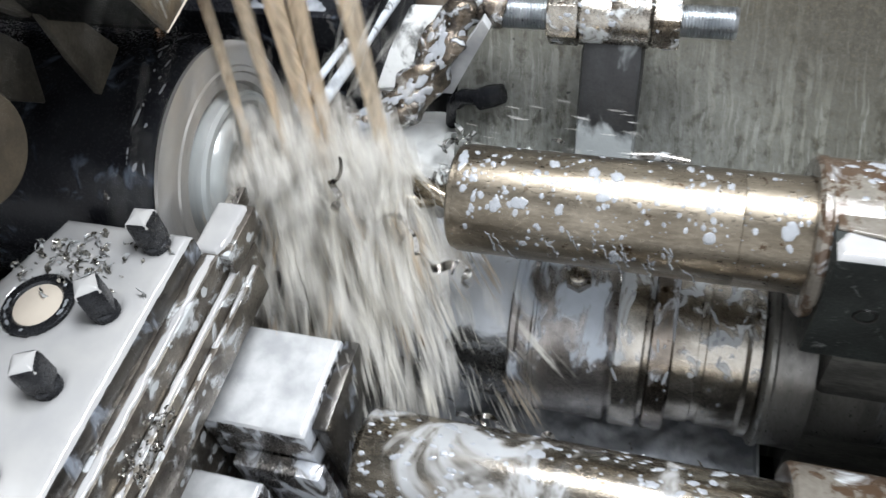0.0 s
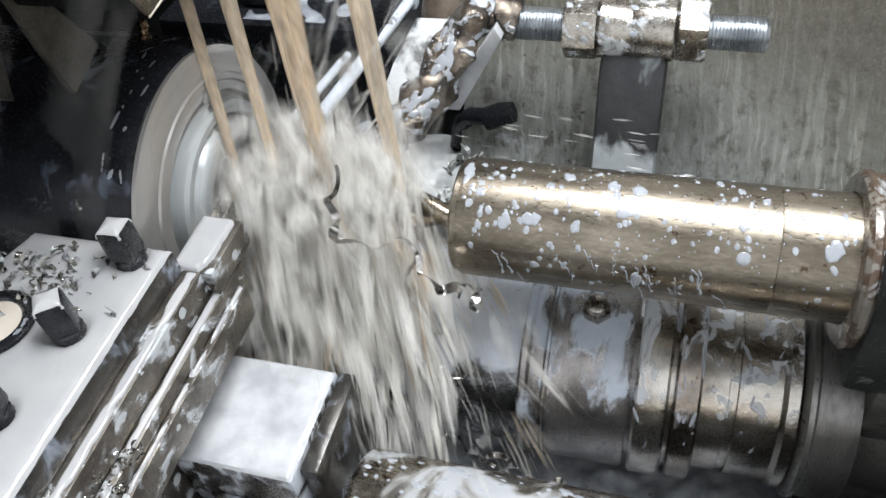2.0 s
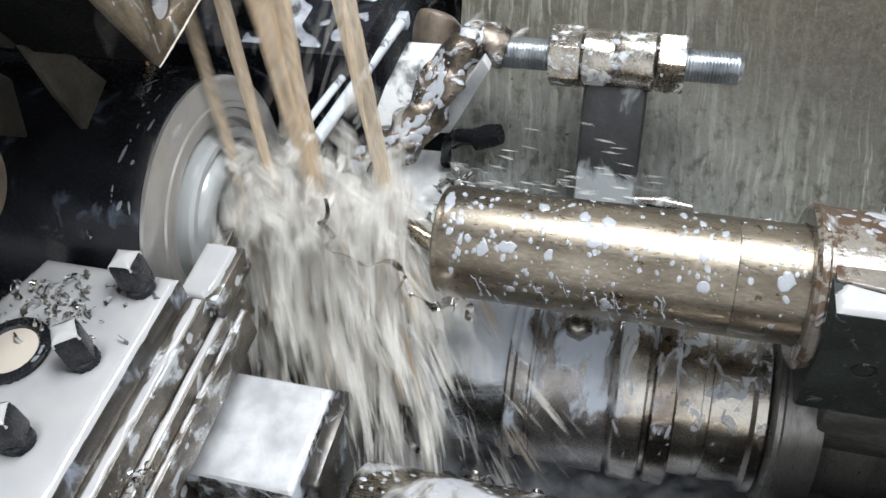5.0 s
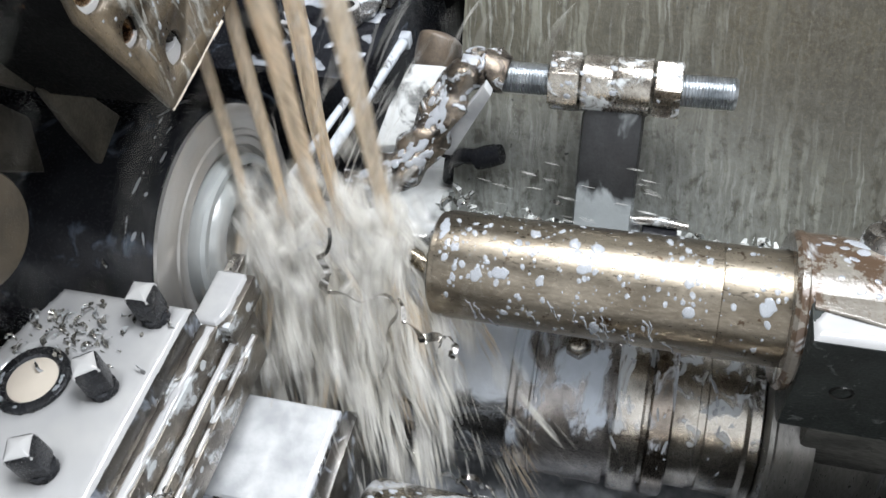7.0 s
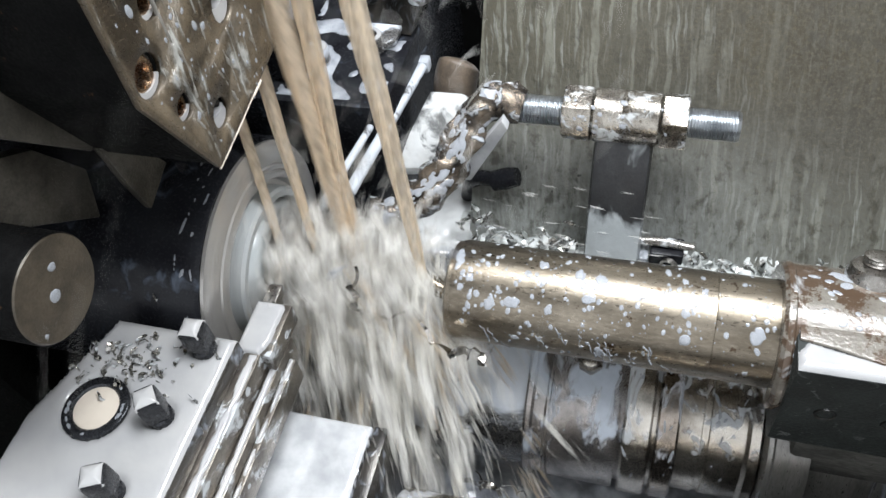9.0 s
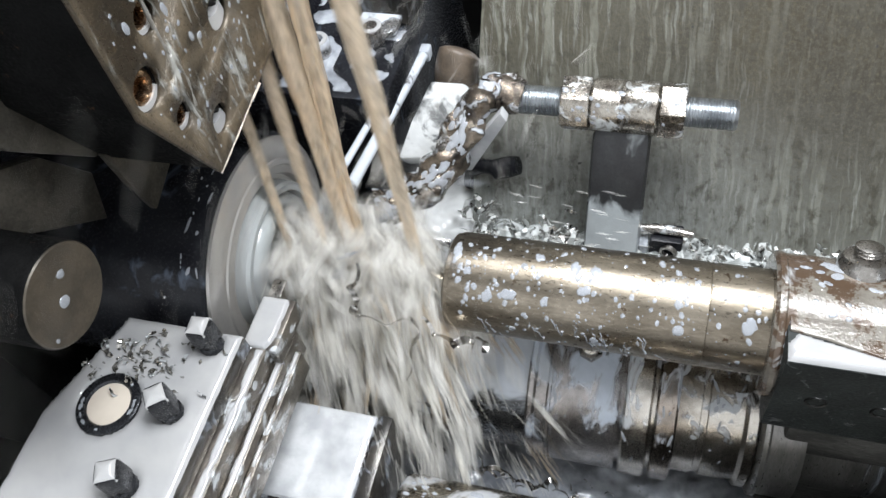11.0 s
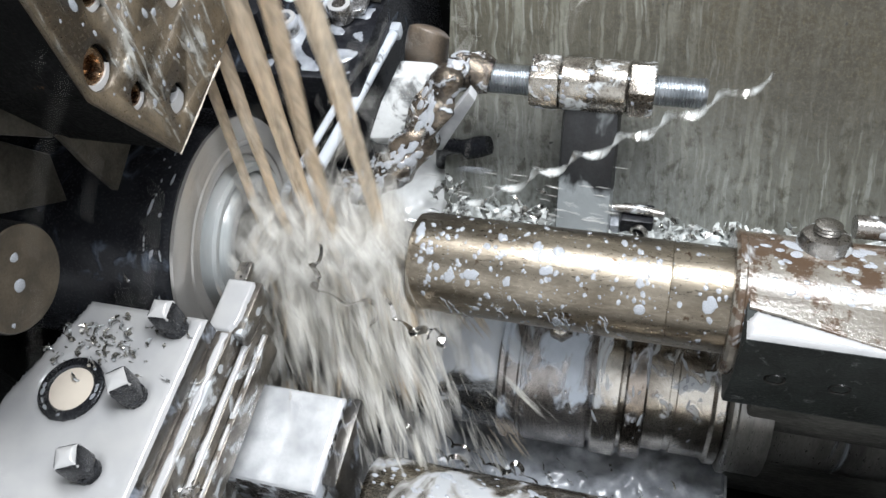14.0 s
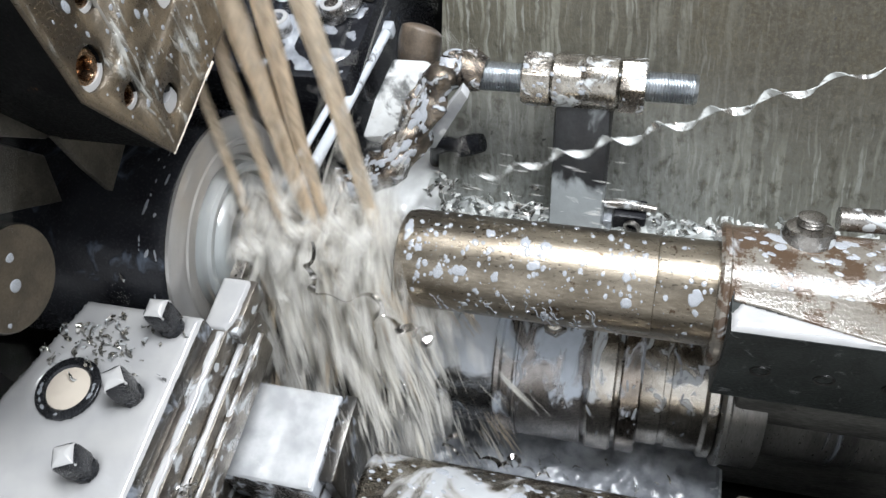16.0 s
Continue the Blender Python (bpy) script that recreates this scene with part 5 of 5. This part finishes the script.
for k in range(8):  # veils
    bm, ways = bmesh.new(), Vector()
    for j in range(60):
        p, w, s = fall(rng)
        if p.z < 0.13 or s > 0.095:
            continue
        ways += w.normalized()
        lump(bm, p, w, rng.uniform(0.0014, 0.0042), rng.uniform(0.005, 0.014), 0.5, 0.7)
    splashes.append((solo("splash_veil", bm, M_MIST, "thin torn veils of falling milky coolant", "splash", "splash", "stuff"), ways.normalized()))
for k in range(5):  # torn falling sheets
    bm, grid, vy = bmesh.new(), {}, -0.58 + 0.10 * k
    for i in range(71):
        for j in range(61):
            x, s = -0.024 + 0.082 * i / 70, 0.125 * (j / 60) ** 0.8
            w = noise.noise(Vector((i * 0.17, j * 0.05, k * 11)))
            p = Vector((x, AXIS_Y - 0.010 + 0.004 * w, AXIS_Z + 0.012 + 0.022 * noise.noise(Vector((i * 0.22, k * 5, 2)))))
            v = Vector((0.10 + (x - 0.012) * 4.2 + 0.16 * noise.noise(Vector((i * 0.09, k * 4, 9))), vy + 0.22 * w, -0.22 + 0.3 * w))
            p += v * s + Vector((0, 0, -5.0 * s * s)) + 0.003 * Vector((0, noise.noise(Vector((i * 0.5, j * 0.14, k))), 0))
            grid[i, j, 0] = bm.verts.new(p)
            grid[i, j, 1] = bm.verts.new(p + Vector((0, 0.0007, 0)))
    for i in range(70):
        for j in range(60):
            lace = noise.noise(Vector((i * 0.22, j * 0.060, k * 3 + 1))) + 0.7 * noise.noise(Vector((i * 0.65, j * 0.12, k * 3 + 7)))
            edge = min(i, 69 - i, 18) / 18
            if lace > -0.05 + 0.95 * (j / 60) - 0.25 * (1 - j / 60) + 0.75 * (1 - edge) and grid[i, j, 0].co.z > 0.10:
                for q in (0, 1):
                    bm.faces.new((grid[i, j, q], grid[i + 1, j, q], grid[i + 1, j + 1, q], grid[i, j + 1, q]))
    bmesh.ops.delete(bm, geom=[v for v in bm.verts if not v.link_faces], context="VERTS")
    splashes.append((solo("splash_sheet", bm, M_SHEET, "torn white sheet of coolant falling from the bar", "splash", "splash", "stuff"), Vector((0.12, -0.42, -0.9)).normalized()))
foams = []
for k in range(7):
    bm = bmesh.new()
    for j in range(48):
        at = Vector((rng.uniform(-0.026, 0.058), AXIS_Y + rng.gauss(-0.004, 0.013), AXIS_Z + rng.gauss(0.020, 0.015)))
        out = Vector((rng.gauss(0, 0.5), rng.gauss(-0.5, 0.5), rng.gauss(-0.5, 0.9)))
        strand(bm, at, out, rng.uniform(0.0015, 0.004), rng.uniform(0.0004, 0.0010))
    for j in range(56):
        at = Vector((rng.uniform(-0.020, 0.052), AXIS_Y + rng.gauss(-0.006, 0.012), AXIS_Z + rng.gauss(0.017, 0.012)))
        out = Vector((rng.gauss(0, 0.6), rng.gauss(-0.3, 0.5), rng.gauss(-0.6, 0.8)))
        grow = 1.0 if k % 2 else 1.7
        lump(bm, at, out, grow * rng.uniform(0.0010, 0.0034), grow * rng.uniform(0.0014, 0.0050), 0.75, 0.8)
    foams.append(solo("foam", bm, M_FOAM if k % 2 else M_MIST, "frothing white coolant round the drilled bar", "foam", "foam", "stuff"))
sprays = []
for k in range(6):
    bm = bmesh.new()
    for j in range(56):
        a, d = rng.uniform(0, 2 * math.pi), rng.uniform(0.02, 0.20)
        n = Vector((rng.gauss(0.15, 0.35), math.cos(a), math.sin(a))).normalized()
        strand(bm, n * d, n + Vector((0, math.sin(a) * 0.5, -math.cos(a) * 0.5)), rng.uniform(0.003, 0.012), rng.uniform(0.0003, 0.0008))
    ob = solo("spray", bm, M_FOAM, "fine flying drops of coolant thrown off the spindle", "spray", "spray", "stuff")
    ob.location = (0.01, AXIS_Y, AXIS_Z)
    sprays.append(ob)
strays = []
for k in range(3):
    bm = bmesh.new()
    for j in range(46):
        at = Vector((rng.uniform(0.045, 0.150), rng.uniform(0.050, 0.112), 0.205 + 0.055 * rng.random() ** 1.6))
        strand(bm, at, (1, rng.gauss(-0.2, 0.25), rng.gauss(0.1, 0.25)), rng.uniform(0.002, 0.005), rng.uniform(0.0003, 0.0007))
    strays.append(solo("stray_spray", bm, M_FOAM, "short white dashes of coolant and chips flying past the post", "spray", "spray", "stuff"))
# larger single drops in flight
drops = []
for k in range(16):
    bm = bmesh.new()
    strand(bm, (0, 0, 0), (1, 0, 0), rng.uniform(0.004, 0.012), rng.uniform(0.0006, 0.0014))
    drops.append(solo("flying_drop", bm, M_BEAD, "drawn-out white drop of coolant in flight", "drop", "flying drops"))

# ---- long curled chips leaving the drill ----
curls = []
rng = random.Random(3)
for k, (pts, width, tw) in enumerate((
        ([(0.0393, 0.006, 0.302), (0.0352, 0.004, 0.283), (0.039, 0.002, 0.2686), (0.0629, 0.004, 0.2676), (0.0606, 0.002, 0.2417), (0.0575, 0.000, 0.215), (0.066, 0.000, 0.200), (0.0784, 0.000, 0.186)], 0.0042, 0.7),
        ([(0.064, 0.003, 0.266), (0.074, -0.002, 0.256), (0.084, -0.004, 0.258), (0.092, -0.005, 0.262), (0.095, -0.007, 0.252)], 0.0040, 1.0),
        ([(0.056, -0.010, 0.172), (0.058, -0.012, 0.150), (0.071, -0.013, 0.145), (0.080, -0.014, 0.128), (0.092, -0.014, 0.132), (0.105, -0.014, 0.118)], 0.0034, 1.8),
        ([(0.100, -0.020, 0.140), (0.112, -0.022, 0.128), (0.122, -0.024, 0.131), (0.128, -0.024, 0.146), (0.133, -0.025, 0.128), (0.144, -0.026, 0.120)], 0.0030, 1.5),
        ([(0.086, -0.020, 0.158), (0.092, -0.022, 0.146), (0.104, -0.022, 0.142), (0.113, -0.022, 0.130)], 0.0016, 1.0))):
    line = bend(pts, 18)
    line = [p + Vector((0.0016 * math.sin(i * 0.35), 0.0016 * math.cos(i * 0.35), 0.0012 * math.sin(i * 0.5 + 1))) for i, p in enumerate(line)]
    c = line[0].copy()
    ob = solo("curled_chip", ribbon([p - c for p in line], width, tw), M_CHIP, "bright curled steel chip streaming off the drill", "chip", "curled chips")
    ob.location = c
    curls.append((ob, c))

# long twisted chip whipping out from behind the sleeve: seconds, tip, direction
WHIP = (
    (0, 0.275, 0.093, 0.208, 1, 0, 0),
    (13.2, 0.275, 0.093, 0.208, 1, 0, 0),
    (13.6, 0.194, 0.095, 0.3107, 0.864, 0.083, 0.497),
    (14, 0.2127, 0.095, 0.3379, 0.816, 0.068, 0.574),
    (14.2, 0.2097, 0.095, 0.3707, 0.759, 0.063, 0.648),
    (14.4, 0.2286, 0.095, 0.3438, 0.797, 0.062, 0.601),
    (14.5, 0.275, 0.093, 0.208, 1, 0, 0),
    (15.4, 0.275, 0.093, 0.208, 1, 0, 0),
    (15.6, 0.2403, 0.095, 0.3569, 0.796, 0.055, 0.602),
    (15.8, 0.2684, 0.095, 0.2987, 0.964, 0.055, 0.259),
    (15.9, 0.26, 0.095, 0.3338, 0.934, 0.056, 0.354),
    (16, 0.2608, 0.095, 0.3469, 0.897, 0.053, 0.44),
)
whip = solo("twisted_chip", ribbon([Vector((-0.20 + 0.20 * k / 120, 0.0022 * math.cos(k * 0.42), 0.0022 * math.sin(k * 0.42))) for k in range(121)], 0.0036, 8.0), M_CHIPGLINT, "long twisted bright steel chip flying across the back panel", "chip", "curled chips")


def motions():
    steps = [k / FPS for k in range(0, 16 * FPS + 1)]
    # steady feed of the drill slide
    walk(sl, [(t, pose(0.15 + d, AXIS_Y, AXIS_Z)) for t, d in FEED])
    # spinning face: 70 degrees a frame
    walk(chuck, [(t, pose(-0.036, AXIS_Y, AXIS_Z, (70.0 * k) % 360.0 if (70.0 * k) % 360.0 <= 180 else (70.0 * k) % 360.0 - 360.0)) for k, t in enumerate(steps)])
    g = random.Random(77)
    tenth = [k / 10 for k in range(161)]
    def beats(place):
        """Rows of a beat of three steps: the thing sweeps from place(0) to place(1) in two of them and starts anew in the third."""
        rows, j = [(0.0, place(0.5)), (1 / FPS, place(1.0))], 2
        while j + 3 < 16 * FPS:
            rows += [(j / FPS, place(0.0)), ((j + 2) / FPS, place(1.0))]
            j += 3
        return rows + [(16.0 - 1 / FPS, place(0.0)), (16.0, place(0.5))]

    for k, ob in enumerate(jets):
        p = ob.location.copy()
        walk(ob, beats(lambda f: pose(p.x + (f - 0.5) * g.choice((-1, 1)) * g.uniform(0.003, 0.0065), p.y, p.z - 0.008 * (f - 0.5), g.uniform(-0.5, 0.5), g.uniform(-0.6, 0.6), 0)))
    for k, (ob, way) in enumerate(splashes):
        swing = [0.0, 0.0, 0.0]
        mid = Vector((0.01, AXIS_Y, AXIS_Z))

        def fallen(f):
            if f == 0.0:
                swing[:] = g.uniform(-0.004, 0.004), g.uniform(-0.003, 0.003), g.uniform(-2.5, 2.5)
            return Matrix.Translation(Vector((swing[0], swing[1], 0)) + way * 0.030 * (f - 0.5) + mid) @ pose(0, 0, 0, swing[2], 0, 0) @ Matrix.Translation(-mid)
        walk(ob, beats(fallen))
    for k, ob in enumerate(foams):
        sway = [Vector(), Vector((g.gauss(0.002, 0.006), -0.008, -0.020))]

        def tossed(f):
            if f == 0.0:
                sway[:] = Vector([g.uniform(-0.006, 0.006) for _ in range(3)]), Vector((g.gauss(0.1, 0.4), g.gauss(-0.4, 0.4), g.gauss(-0.7, 0.4))).normalized() * g.uniform(0.014, 0.030)
            return Matrix.Translation(sway[0] + sway[1] * (f - 0.5))
        walk(ob, beats(tossed))
    for k, ob in enumerate(strays):
        gust = [Vector()]

        def blown(f):
            if f == 0.0:
                gust[0] = Vector((g.uniform(-0.012, 0.012), g.uniform(-0.006, 0.006), g.uniform(-0.008, 0.010)))
            return Matrix.Translation(gust[0] + Vector((0.012, -0.002, 0.001)) * (f - 0.5))
        walk(ob, beats(blown))
    for k, ob in enumerate(sprays):
        a, rows = 60.0 * k, []
        for j, t in enumerate(steps):
            a += g.uniform(18, 34)
            w = (a + 180) % 360 - 180
            rows.append((t, pose(0.01 + g.uniform(-0.002, 0.002), AXIS_Y, AXIS_Z, w, 0, 0)))
        walk(ob, rows)
    for k, ob in enumerate(drops):
        rows, life, t0 = [], 9, g.randrange(9)
        ang = 0
        for j, t in enumerate(steps):
            f = (j + t0) % life
            if f == 0 or j == 0:
                a = g.uniform(0, 2 * math.pi)
                v = Vector((g.uniform(-0.1, 0.75), math.cos(a) * 0.8, math.sin(a) * 0.9 + 0.2))
                ang = math.degrees(math.atan2(v.z, v.x)) * 0.45
            p = Vector((0.012, AXIS_Y - 0.008, AXIS_Z + 0.01)) + v * (f / FPS) * 0.8 + Vector((0, 0, -4.9 * (f / FPS) ** 2))
            rows.append((t, pose(*p, 0, -ang, 0)))
        walk(ob, rows)
    walk(whip, [(t, Matrix.Translation((x, y, z)) @ Vector((a, b, c)).to_track_quat("X", "Z").to_matrix().to_4x4()) for t, x, y, z, a, b, c in WHIP])
    for k, (ob, c) in enumerate(curls):
        rows = []
        for t in tenth:
            f = (t * 0.9 + k * 0.37) % 1.0
            d = next(b + (d2 - b) * (t - a) / (e - a) for (a, b), (e, d2) in zip(FEED, FEED[1:]) if a <= t <= e)
            rows.append((t, pose(c.x + d * 0.6 + g.uniform(-0.001, 0.001), c.y, c.z + g.uniform(-0.001, 0.001), g.uniform(-9, 9), g.uniform(-7, 7), g.uniform(-9, 9))))
        walk(ob, rows)


motions()
